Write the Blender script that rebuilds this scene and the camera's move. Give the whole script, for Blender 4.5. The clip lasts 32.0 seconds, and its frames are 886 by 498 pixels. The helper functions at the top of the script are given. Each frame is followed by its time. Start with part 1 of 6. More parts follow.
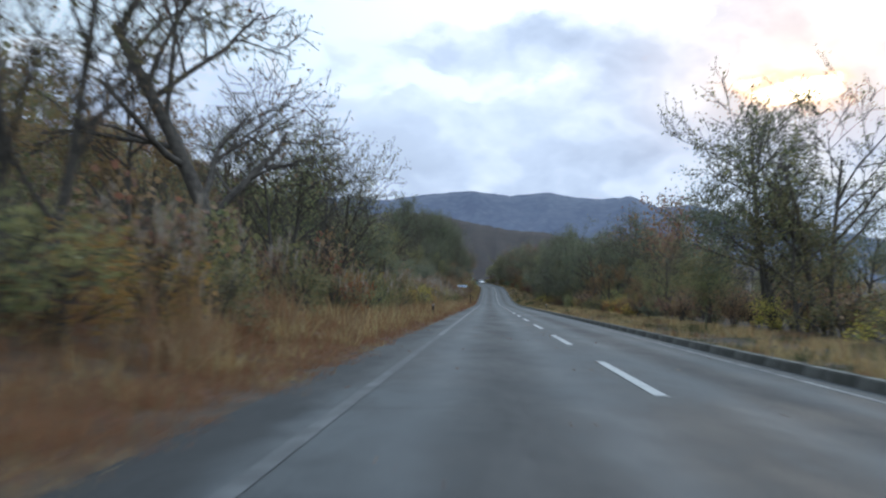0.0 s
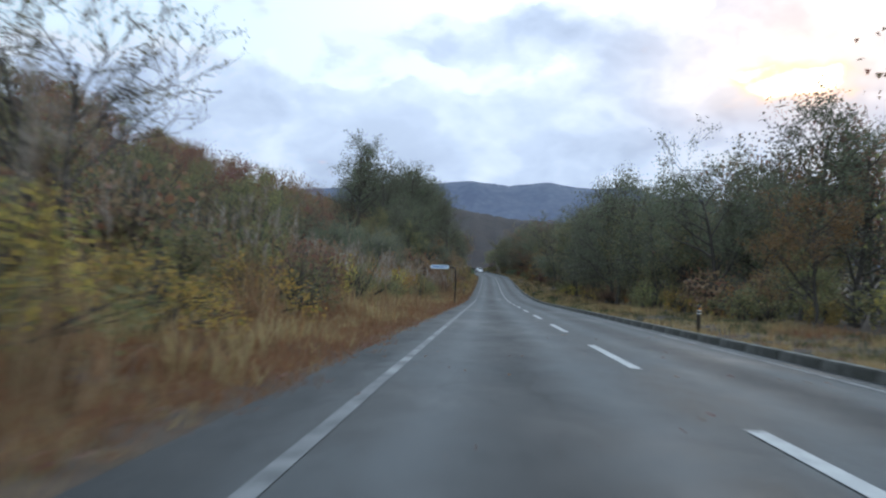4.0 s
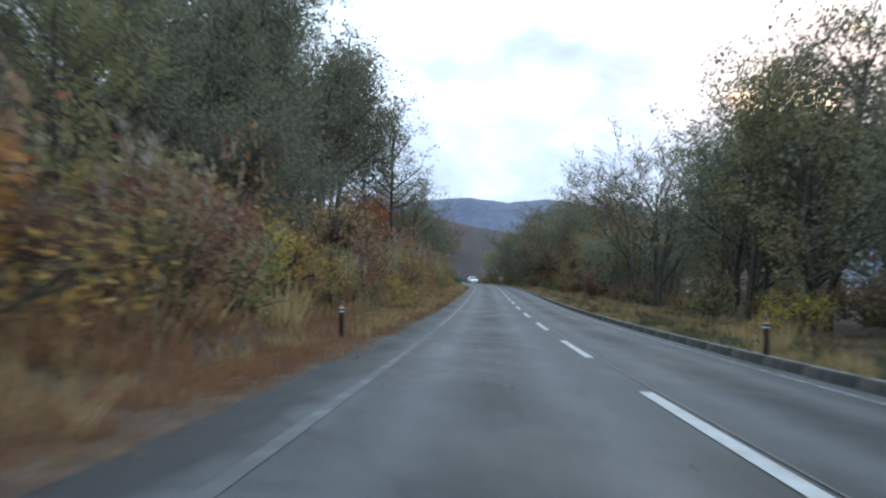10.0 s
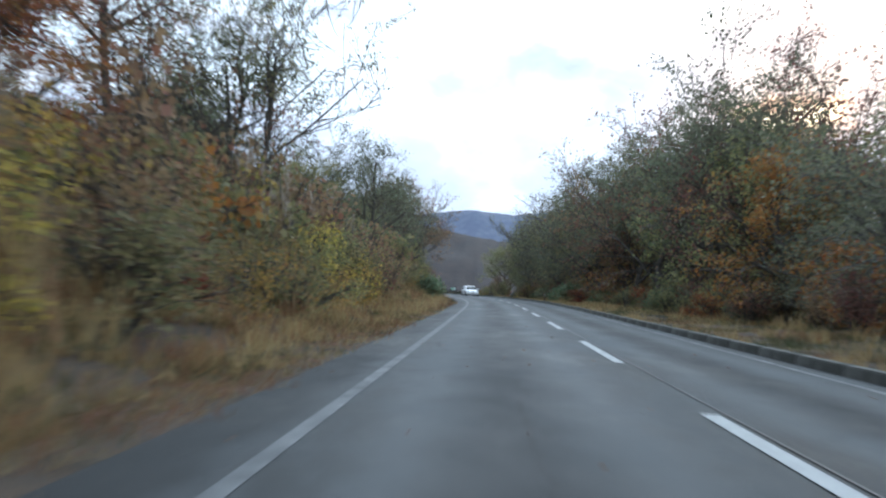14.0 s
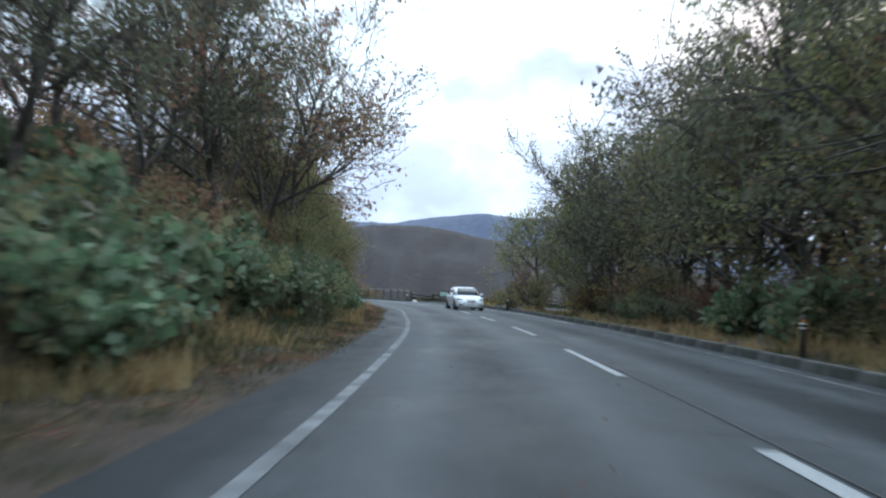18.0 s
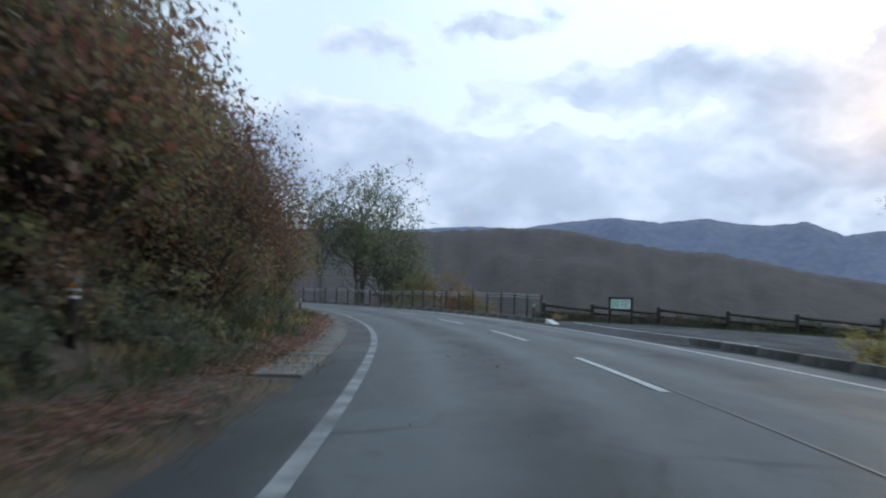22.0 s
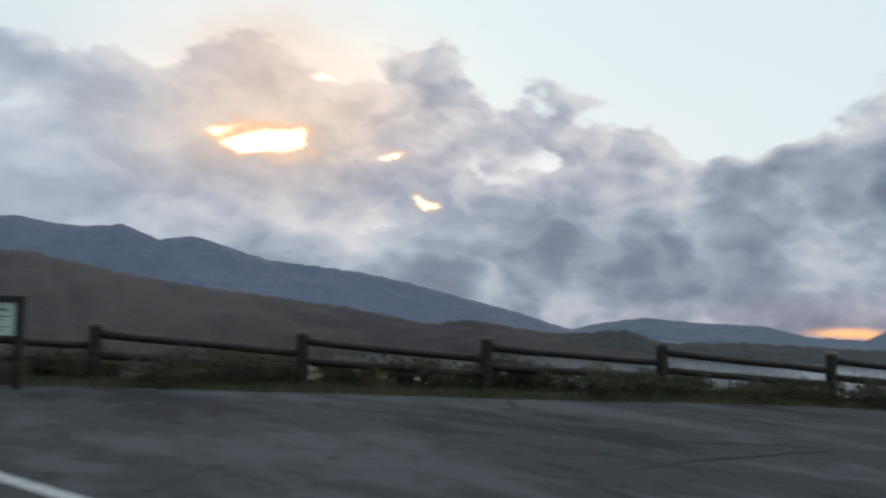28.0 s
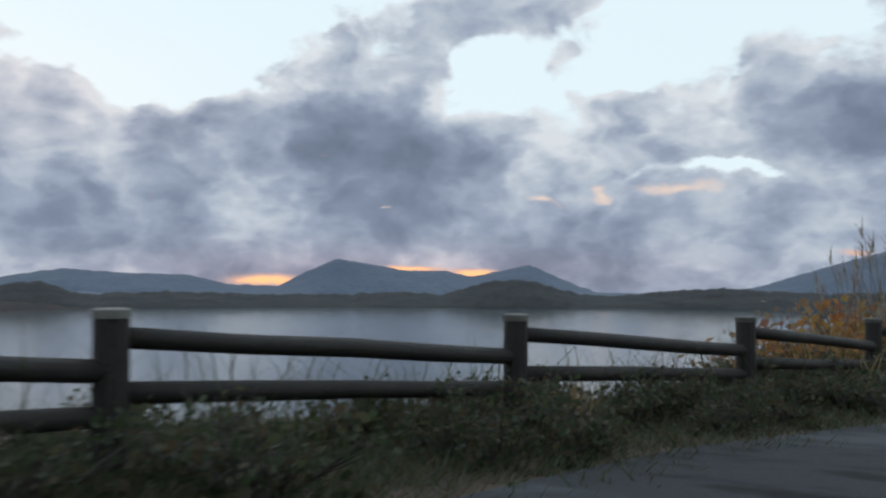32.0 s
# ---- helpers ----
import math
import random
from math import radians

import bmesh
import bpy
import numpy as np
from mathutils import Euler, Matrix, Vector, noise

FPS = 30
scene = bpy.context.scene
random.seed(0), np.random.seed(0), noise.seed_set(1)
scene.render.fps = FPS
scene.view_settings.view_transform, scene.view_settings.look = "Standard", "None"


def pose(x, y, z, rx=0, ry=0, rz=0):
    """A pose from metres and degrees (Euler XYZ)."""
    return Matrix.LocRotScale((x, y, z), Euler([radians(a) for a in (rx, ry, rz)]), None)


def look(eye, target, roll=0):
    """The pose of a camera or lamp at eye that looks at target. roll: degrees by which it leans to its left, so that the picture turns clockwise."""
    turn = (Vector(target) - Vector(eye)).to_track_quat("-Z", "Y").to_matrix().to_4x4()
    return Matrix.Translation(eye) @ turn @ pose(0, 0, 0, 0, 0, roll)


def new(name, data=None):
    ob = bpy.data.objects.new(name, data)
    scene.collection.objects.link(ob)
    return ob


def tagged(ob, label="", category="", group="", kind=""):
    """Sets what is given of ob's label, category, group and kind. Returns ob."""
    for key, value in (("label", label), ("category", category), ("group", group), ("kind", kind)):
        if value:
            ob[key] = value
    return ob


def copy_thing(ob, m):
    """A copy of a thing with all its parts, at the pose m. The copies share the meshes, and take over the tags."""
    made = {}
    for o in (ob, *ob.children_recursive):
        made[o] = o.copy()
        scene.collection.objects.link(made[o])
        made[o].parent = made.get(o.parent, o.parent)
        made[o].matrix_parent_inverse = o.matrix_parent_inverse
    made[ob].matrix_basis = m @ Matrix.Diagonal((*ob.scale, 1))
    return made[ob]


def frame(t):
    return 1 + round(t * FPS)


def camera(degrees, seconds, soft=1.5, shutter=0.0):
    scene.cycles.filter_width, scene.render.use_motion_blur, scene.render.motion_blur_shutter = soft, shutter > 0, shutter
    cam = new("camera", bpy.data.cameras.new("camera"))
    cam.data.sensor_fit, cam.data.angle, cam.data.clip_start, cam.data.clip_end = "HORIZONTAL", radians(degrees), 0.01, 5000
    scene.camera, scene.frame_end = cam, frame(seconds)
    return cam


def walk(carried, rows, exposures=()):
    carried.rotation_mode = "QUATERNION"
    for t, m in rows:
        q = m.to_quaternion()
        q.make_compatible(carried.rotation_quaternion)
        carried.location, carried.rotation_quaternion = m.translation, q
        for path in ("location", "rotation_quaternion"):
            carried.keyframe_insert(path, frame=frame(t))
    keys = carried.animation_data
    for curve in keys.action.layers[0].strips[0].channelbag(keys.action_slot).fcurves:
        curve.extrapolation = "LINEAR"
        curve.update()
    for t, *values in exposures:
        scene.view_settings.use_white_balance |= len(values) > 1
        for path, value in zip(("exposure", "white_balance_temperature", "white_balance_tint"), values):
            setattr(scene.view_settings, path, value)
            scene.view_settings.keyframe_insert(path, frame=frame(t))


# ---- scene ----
cam = camera(52.2, 32.0, soft=2.2, shutter=0.5)

PATH = [  # seconds, x, y, z, turn to the left, tilt up, lean
    (0.0, -24.163, -352.080, 8.034, -2.32, 0.77, 1.70),
    (0.5, -23.476, -343.731, 7.698, -2.48, 0.67, 1.70),
    (1.0, -22.820, -335.705, 7.376, -2.58, 0.69, 1.70),
    (1.5, -22.114, -327.947, 7.065, -2.60, 0.61, 1.70),
    (2.0, -21.422, -320.309, 6.758, -2.59, 0.64, 1.70),
    (2.5, -20.708, -312.771, 6.455, -2.51, 0.71, 1.70),
    (3.0, -19.996, -305.255, 6.153, -2.42, 0.49, 1.70),
    (3.5, -19.284, -297.637, 5.848, -2.38, 0.23, 1.70),
    (5.5, -16.409, -266.920, 4.615, -2.63, 0.56, 1.70),
    (6.0, -15.685, -259.173, 4.304, -2.70, 0.58, 1.70),
    (6.5, -14.914, -251.587, 3.999, -2.55, 0.48, 1.70),
    (7.0, -14.140, -243.975, 3.694, -2.62, 0.51, 1.70),
    (7.5, -13.387, -236.386, 3.389, -2.47, 0.62, 1.70),
    (8.0, -12.631, -228.768, 3.082, -2.35, 0.65, 1.70),
    (8.5, -11.881, -220.650, 2.758, -2.44, 0.90, 1.70),
    (9.0, -11.128, -212.489, 2.433, -2.64, 1.05, 1.70),
    (9.5, -10.395, -204.512, 2.151, -2.52, 1.22, 1.70),
    (10.0, -9.657, -196.478, 1.903, -2.46, 1.53, 1.70),
    (10.5, -8.938, -188.260, 1.689, -2.41, 1.69, 1.70),
    (11.0, -8.213, -179.968, 1.507, -2.46, 1.30, 1.70),
    (11.5, -7.433, -171.752, 1.360, -2.09, 1.26, 1.70),
    (12.0, -6.645, -163.451, 1.242, -2.20, 1.41, 1.70),
    (12.5, -5.863, -154.933, 1.150, -2.15, 1.64, 1.70),
    (13.0, -5.073, -146.338, 1.082, -2.33, 1.71, 1.70),
    (13.5, -4.299, -137.995, 1.035, -2.23, 2.15, 1.70),
    (15.5, -1.180, -104.327, 0.992, -2.04, 2.70, 1.70),
    (16.0, -0.421, -95.979, 0.994, -2.09, 2.85, 1.70),
    (16.5, 0.225, -87.741, 0.994, -2.19, 2.75, 1.70),
    (17.0, 0.845, -79.637, 0.994, -2.27, 2.89, 1.70),
    (17.5, 1.501, -71.468, 0.994, -1.92, 2.70, 1.70),
    (18.0, 2.058, -63.507, 0.994, -1.37, 2.74, 1.70),
    (18.5, 2.470, -55.970, 0.994, -0.55, 2.85, 1.70),
    (19.0, 2.691, -48.690, 0.994, 0.45, 2.79, 1.70),
    (19.5, 2.776, -41.568, 0.994, 1.51, 2.96, 1.70),
    (20.0, 2.701, -34.710, 0.994, 2.78, 3.11, 1.70),
    (20.5, 2.614, -28.075, 0.994, 3.77, 3.03, 1.70),
    (21.5, 2.012, -14.479, 1.000, 5.76, 2.97, 1.40),
    (22.0, 1.415, -8.376, 0.983, 6.81, 2.91, 1.90),
    (22.5, 0.841, -2.911, 0.961, 7.68, 2.91, 1.90),
    (23.0, 0.258, 1.682, 0.954, 8.43, 2.69, 2.10),
    (23.5, -0.022, 5.259, 0.929, 9.57, 2.79, 2.20),
    (24.0, -0.385, 8.049, 0.955, 10.34, 2.70, 2.20),
    (24.5, -0.691, 10.084, 0.945, 10.91, 2.72, 2.30),
    (25.5, -0.786, 13.183, 0.961, 8.15, 3.04, 2.45),
    (26.5, -0.373, 15.767, 0.982, -3.10, 3.58, 2.60),
    (27.0, 0.313, 17.242, 1.007, -12.89, 4.13, 2.80),
    (27.5, 1.404, 18.749, 1.015, -25.05, 4.67, 2.60),
    (28.0, 2.843, 20.272, 1.013, -34.85, 4.24, 1.30),
    (28.5, 4.428, 21.665, 0.967, -41.49, 2.61, 0.80),
    (29.0, 5.765, 22.734, 0.907, -45.51, 1.63, 0.40),
    (29.5, 6.953, 23.576, 0.864, -49.36, 1.40, 0.30),
    (30.0, 8.262, 24.332, 0.842, -53.44, 1.69, 0.20),
    (30.5, 9.734, 25.078, 0.832, -57.52, 1.63, 0.20),
    (31.0, 11.189, 25.661, 0.805, -61.65, 1.55, 0.20),
    (31.5, 12.712, 26.136, 0.767, -65.91, 1.52, 0.20),
    (32.0, 14.199, 26.473, 0.723, -70.21, 1.49, 0.20),
]

walk(cam, [(t, pose(x, y, z, 90 + tilt, 0, turn) @ pose(0, 0, 0, 0, 0, lean)) for t, x, y, z, turn, tilt, lean in PATH],
     exposures=[(0.0, -0.42, 5880, 10), (6.0, -0.38, 5880, 10), (10.0, -0.02, 5880, 10), (17.0, 0.12, 5880, 10), (20.0, -0.38, 5880, 10), (25.0, -0.58, 5830, 10), (26.5, -0.58, 5950, 10), (28.0, -1.1, 6450, 10), (29.0, -1.0, 6350, 10), (32.0, -0.98, 6300, 10)])

# ------------------------------------------------------------------ node helpers


def material(name, rough=0.8, metallic=0.0):
    m = bpy.data.materials.new(name)
    m.use_nodes = True
    nt = m.node_tree
    b = nt.nodes["Principled BSDF"]
    b.inputs["Roughness"].default_value = rough
    b.inputs["Metallic"].default_value = metallic
    return m, nt, b


def node(nt, kind, **props):
    n = nt.nodes.new(kind)
    for k, v in props.items():
        n.inputs[k].default_value = v
    return n


def ramp(nt, fac, stops):
    r = nt.nodes.new("ShaderNodeValToRGB")
    el = r.color_ramp.elements
    while len(el) < len(stops):
        el.new(0.5)
    for e, (p, c) in zip(el, stops):
        e.position, e.color = p, (*c, 1)
    nt.links.new(fac, r.inputs[0])
    return r.outputs[0]


def noise_tex(nt, scale, detail=4.0, vector=None, rough=0.55):
    n = node(nt, "ShaderNodeTexNoise", Scale=scale, Detail=detail, Roughness=rough)
    if vector is not None:
        nt.links.new(vector, n.inputs["Vector"])
    return n.outputs["Fac"]


def mix(nt, fac, a, b, blend="MIX"):
    m = nt.nodes.new("ShaderNodeMix")
    m.data_type, m.blend_type = "RGBA", blend
    for sock, v in ((m.inputs["Factor"], fac), (m.inputs["A"], a), (m.inputs["B"], b)):
        if hasattr(v, "is_linked"):
            nt.links.new(v, sock)
        else:
            sock.default_value = v if isinstance(v, (int, float)) else (*v, 1)
    return m.outputs["Result"]


def math_node(nt, op, a, b=0.0, clamp=False):
    m = nt.nodes.new("ShaderNodeMath")
    m.operation, m.use_clamp = op, clamp
    for sock, v in ((m.inputs[0], a), (m.inputs[1], b)):
        if hasattr(v, "is_linked"):
            nt.links.new(v, sock)
        else:
            sock.default_value = v
    return m.outputs[0]


def bump(nt, b, height, strength=0.4, dist=0.02):
    n = node(nt, "ShaderNodeBump", Strength=strength, Distance=dist)
    nt.links.new(height, n.inputs["Height"])
    nt.links.new(n.outputs["Normal"], b.inputs["Normal"])


def objco(nt):
    return nt.nodes.new("ShaderNodeTexCoord").outputs["Object"]


# ------------------------------------------------------------------ sky, sun

SUN_AZ, SUN_EL = 23.0, 11.0      # degrees to the right of +y, and up


def bearing(az, el):
    a, e = radians(az), radians(el)
    return Vector((math.sin(a) * math.cos(e), math.cos(a) * math.cos(e), math.sin(e)))


# clouds told apart in the evening sky: bearing, height, half width, half height, strength (body +, clear break -)
CLOUDS = [(3.0, 13.6, 9.0, 1.7, 0.75), (9.5, 7.5, 6.0, 2.4, 0.35), (-21.0, 11.0, 9.0, 2.0, 0.6), (10.0, 13.2, 7.0, 1.9, 0.55), (-8.0, 9.0, 12.0, 1.8, 0.35), (14.0, 8.0, 5.0, 1.8, 0.3),
          (23.0, 14.6, 8.5, 3.4, 0.6), (25.0, 10.3, 9.0, 2.8, 0.75), (15.0, 10.6, 6.0, 2.0, 0.5), (-7.0, 8.3, 17.0, 2.6, 0.65), (-3.0, 6.0, 14.0, 1.4, 0.4), (34.0, 14.6, 3.2, 2.4, 0.9), (32.0, 8.2, 5.0, 1.6, 0.6), (43.5, 12.2, 6.0, 2.0, 0.75), (53.0, 9.3, 6.0, 1.4, 0.6), (39.0, 6.0, 7.0, 2.6, 0.5), (50.0, 5.2, 7.0, 2.6, 0.5),
          (64.5, 11.0, 5.5, 4.2, 1.15), (68.0, 6.8, 6.0, 3.2, 0.7), (81.0, 9.6, 3.4, 2.4, 0.75), (93.0, 9.8, 4.6, 3.0, 0.95), (74.0, 17.2, 6.5, 1.7, 0.6), (104.0, 7.5, 8.0, 4.0, 0.7), (82.0, 3.4, 20.0, 1.6, 0.35),
          (51.0, 16.5, 9.0, 3.2, -0.9), (76.8, 11.5, 2.2, 2.4, 0.12), (78.5, 13.0, 3.0, 1.3, 0.3), (86.0, 11.5, 3.0, 1.6, 0.35), (51.0, 9.0, 8.0, 2.0, 0.25), (75.0, 15.0, 8.0, 1.6, 0.3), (91.0, 14.5, 8.0, 2.2, 0.3), (98.0, 8.0, 6.0, 3.0, 0.35), (44.0, 14.6, 3.0, 1.2, 0.5), (88.5, 6.3, 6.5, 1.0, -0.7), (20.0, 18.5, 8.0, 2.2, -0.4), (-3.0, 11.2, 9.0, 0.9, -0.2), (-14.0, 15.5, 7.0, 1.5, 0.35), (-4.0, 16.8, 4.0, 1.1, 0.4), (6.0, 18.2, 8.0, 1.3, 0.3), (-24.0, 15.0, 6.0, 2.0, 0.35)]


def make_world():
    w = bpy.data.worlds.new("dusk_sky")
    scene.world = w
    w.use_nodes = True
    nt = w.node_tree
    bg = nt.nodes["Background"]
    co = nt.nodes.new("ShaderNodeTexCoord").outputs["Generated"]
    sep = nt.nodes.new("ShaderNodeSeparateXYZ")
    nt.links.new(co, sep.inputs[0])
    az0 = math_node(nt, "MULTIPLY", math_node(nt, "ARCTAN2", sep.outputs["X"], sep.outputs["Y"]), 57.2958)
    el0 = math_node(nt, "MULTIPLY", math_node(nt, "ARCSINE", sep.outputs["Z"]), 57.2958)

    def field(sa, se, shift, detail, rough=0.6):
        """Cloud noise over bearing and height, about 0 on average."""
        c = nt.nodes.new("ShaderNodeCombineXYZ")
        nt.links.new(math_node(nt, "ADD", math_node(nt, "MULTIPLY", az0, sa), shift), c.inputs[0])
        nt.links.new(math_node(nt, "ADD", math_node(nt, "MULTIPLY", el0, se), shift * 0.7), c.inputs[1])
        c.inputs[2].default_value = shift * 0.31
        return math_node(nt, "SUBTRACT", noise_tex(nt, 1.0, detail, c.outputs[0], rough), 0.5)

    def times(v, k):
        return math_node(nt, "MULTIPLY", v, k)

    def plus(u, v):
        return math_node(nt, "ADD", u, v)

    def span(v, lo, hi, to_lo=0.0, to_hi=1.0):
        r = nt.nodes.new("ShaderNodeMapRange")
        r.interpolation_type = "SMOOTHSTEP"
        for key, val in (("From Min", lo), ("From Max", hi), ("To Min", to_lo), ("To Max", to_hi)):
            r.inputs[key].default_value = val
        nt.links.new(v, r.inputs["Value"])
        return r.outputs[0]

    # bearing and height, pushed about so that no cloud keeps a smooth rim
    az = plus(az0, plus(times(field(0.14, 0.26, 3.1, 1.0), 7.0), times(field(0.5, 0.8, 8.4, 4.0, 0.5), 3.0)))
    el = plus(el0, plus(times(field(0.14, 0.26, 5.7, 1.0), 3.2), times(field(0.5, 0.8, 1.9, 4.0, 0.5), 2.0)))
    az_s = plus(az0, times(math_node(nt, "SUBTRACT", az, az0), 0.75))
    el_s = plus(el0, times(math_node(nt, "SUBTRACT", el, el0), 0.6))
    def heads(shift):
        """Rounded cloud heads: cells pushed about by noise, large and small together, about 0 on average."""
        total = None
        for sc, amp in ((0.16, 0.55), (0.36, 0.3), (0.85, 0.15)):
            c = nt.nodes.new("ShaderNodeCombineXYZ")
            nt.links.new(plus(times(az, sc), shift * sc), c.inputs[0])
            nt.links.new(plus(times(el, sc * 1.35), shift * sc * 1.35), c.inputs[1])
            c.inputs[2].default_value = sc * 7
            v = node(nt, "ShaderNodeTexVoronoi", Scale=1.0)
            v.feature = "SMOOTH_F1"
            v.inputs["Smoothness"].default_value = 0.35
            nt.links.new(c.outputs[0], v.inputs["Vector"])
            h = times(math_node(nt, "SUBTRACT", 0.42, v.outputs["Distance"]), amp)
            total = h if total is None else plus(total, h)
        return total

    billow = plus(times(field(0.15, 0.22, 0.0, 4.0, 0.45), 0.6), times(heads(0.0), 0.62))
    billow_up = plus(times(field(0.15, 0.22, 0.12, 4.0, 0.45), 0.6), times(heads(0.8), 0.62))
    fine = field(0.6, 1.0, 4.4, 5.0, 0.5)

    def puff(a0, e0, wa, we, k=1.0, u=az, v=el):
        da = math_node(nt, "POWER", math_node(nt, "ABSOLUTE", math_node(nt, "DIVIDE", math_node(nt, "SUBTRACT", u, a0), wa)), 2.0)
        de = math_node(nt, "POWER", math_node(nt, "ABSOLUTE", math_node(nt, "DIVIDE", math_node(nt, "SUBTRACT", v, e0), we)), 2.0)
        return times(math_node(nt, "EXPONENT", times(plus(da, de), -1.0)), k)

    sky = nt.nodes.new("ShaderNodeTexSky")
    sky.sky_type, sky.sun_disc = "NISHITA", False
    sky.sun_elevation, sky.sun_rotation = radians(SUN_EL), radians(SUN_AZ)
    clear = mix(nt, 1.0, sky.outputs[0], (0.13, 0.13, 0.13), "MULTIPLY")
    clear = mix(nt, 0.85, clear, (1.8, 2.05, 2.12))
    clear = mix(nt, span(az0, 2.0, -16.0, 0.0, 0.75), clear, (0.95, 1.15, 1.28))
    # a low bank all round, single clouds above it, high broken cover overhead
    cover = span(el, 13.0, 4.0, 0.05, 0.8)
    cover = plus(cover, plus(span(el0, 18.0, 40.0, 0.0, 0.4), span(el, 5.5, 0.5, 0.0, 0.45)))
    for c in CLOUDS:
        cover = plus(cover, puff(*c))
    cover = plus(cover, plus(times(billow, 1.7), times(fine, 0.22)))
    side = times(math_node(nt, "SUBTRACT", billow, billow_up), 1.5)
    depth = plus(plus(times(cover, 0.4), times(billow, 0.55)), math_node(nt, "SUBTRACT", times(fine, 0.2), times(side, 0.8)))
    body = ramp(nt, depth, [(0.08, (1.4, 1.46, 1.5)), (0.22, (1.02, 1.12, 1.24)), (0.38, (0.68, 0.79, 0.97)), (0.56, (0.45, 0.54, 0.71)), (0.85, (0.3, 0.37, 0.5))])
    col = mix(nt, span(cover, 0.26, 0.5), clear, body)
    # the brighter quarter over the road, the warm light round the hidden sun, and its breaks
    front = puff(2.0, 10.0, 24.0, 9.0, 0.6, az0, el0)
    col = mix(nt, front, col, (1.12, 1.27, 1.46))
    col = mix(nt, puff(SUN_AZ + 1.0, SUN_EL + 1.0, 8.0, 5.0, 0.9, az0), col, (1.7, 1.28, 1.02), "MULTIPLY")
    col = mix(nt, puff(24.5, 16.5, 6.0, 2.6, 0.5), col, (1.55, 1.2, 1.02))
    col = mix(nt, puff(41.0, 10.5, 14.0, 4.0, 0.5, az0), col, (1.14, 1.0, 0.96), "MULTIPLY")
    col = mix(nt, puff(66.0, 0.0, 18.0, 1.6, 0.6, az0, el0), col, (1.25, 0.92, 0.88), "MULTIPLY")
    col = mix(nt, puff(24.0, 11.8, 6.5, 2.6, 0.5, az_s, el_s), col, (1.95, 1.55, 1.15))
    torn = times(fine, 1.1)
    halo, gap = torn, torn
    for a0, e0, wa, we, k in ((24.0, 10.6, 2.6, 0.8, 1.3), (20.3, 11.6, 1.8, 0.4, 0.7), (27.2, 14.9, 1.6, 0.5, 0.6), (31.6, 9.9, 1.2, 0.4, 0.72), (33.3, 7.1, 1.1, 0.5, 0.8)):
        gap = plus(gap, puff(a0, e0, wa, we, k, az_s, el_s))
        halo = plus(halo, puff(a0, e0, wa * 1.4, we * 1.7, k, az_s, el_s))
    col = mix(nt, span(halo, 0.38, 1.15), col, (2.2, 1.35, 0.82))
    col = mix(nt, span(gap, 0.4, 1.0), col, (7.0, 5.4, 3.4))
    low = times(fine, 1.0)
    for a0, e0, wa, we, k in ((59.2, -0.55, 2.2, 0.42, 1.15), (67.4, 0.22, 2.8, 0.2, 1.1), (72.3, -0.05, 1.6, 0.26, 1.1), (94.5, 1.2, 1.3, 0.25, 0.6)):
        low = plus(low, puff(a0, e0, wa, we, k, az0, plus(el0, times(fine, 0.8))))
    col = mix(nt, span(low, 0.15, 0.75), col, (1.7, 1.0, 0.72))
    col = mix(nt, span(low, 0.55, 0.95), col, (2.6, 1.35, 0.62))
    pale = times(fine, 0.7)
    for a0, e0, wa, we, k in ((85.0, 5.0, 2.6, 0.5, 0.8), (77.2, 4.8, 1.3, 0.3, 0.75), (81.0, 4.8, 0.8, 0.35, 0.75), (66.9, 4.0, 0.6, 0.2, 0.7)):
        pale = plus(pale, puff(a0, e0, wa, we, k, az_s, el_s))
    col = mix(nt, span(pale, 0.3, 1.1), col, (1.9, 1.45, 1.15))
    # thinner cover overhead lets more light through
    nt.links.new(mix(nt, span(el0, 18.0, 50.0), col, (1.42, 1.46, 1.52), "MULTIPLY"), bg.inputs["Color"])
    bg.inputs["Strength"].default_value = 1.0


make_world()
sun = new("sun", bpy.data.lights.new("sun", "SUN"))
sun.data.energy, sun.data.angle, sun.data.color = 0.2, radians(12), (1.0, 0.86, 0.7)
sun.matrix_basis = look(bearing(SUN_AZ, SUN_EL) * 100, (0, 0, 0))

# ------------------------------------------------------------------ plan of the road

LANE = 3.25
CTRL = [(-30.5, -441), (-22.34, -352.8), (-18.0, -305.9), (-13.76, -260.1), (-9.43, -213.4), (-6.46, -181.3), (-3.37, -148.0), (-0.18, -113.7), (1.38, -96.6), (2.84, -79.8), (3.49, -71.7), (4.04, -63.8), (4.47, -56.1), (4.75, -48.6), (4.91, -41.4), (4.91, -34.5), (4.75, -27.8), (4.25, -14), (3.36, -3.5), (1.89, 7.2), (-0.22, 17.8), (-3.04, 28.2), (-6.45, 38.4), (-10.9, 48.6), (-16.8, 58.6), (-24.6, 68.2), (-34.5, 77), (-47.0, 84.5), (-62.0, 90)]


def spline(points, step=1.0):
    p = np.array(points, float)
    p = np.vstack([2 * p[0] - p[1], p, 2 * p[-1] - p[-2]])
    out = []
    for a, b, c, d in zip(p, p[1:], p[2:], p[3:]):
        n = max(2, int(np.linalg.norm(c - b) / step))
        for u in np.arange(n) / n:
            out.append(0.5 * (2 * b + (c - a) * u + (2 * a - 5 * b + 4 * c - d) * u * u + (3 * b - a - 3 * c + d) * u ** 3))
    return np.array(out + [p[-2]])


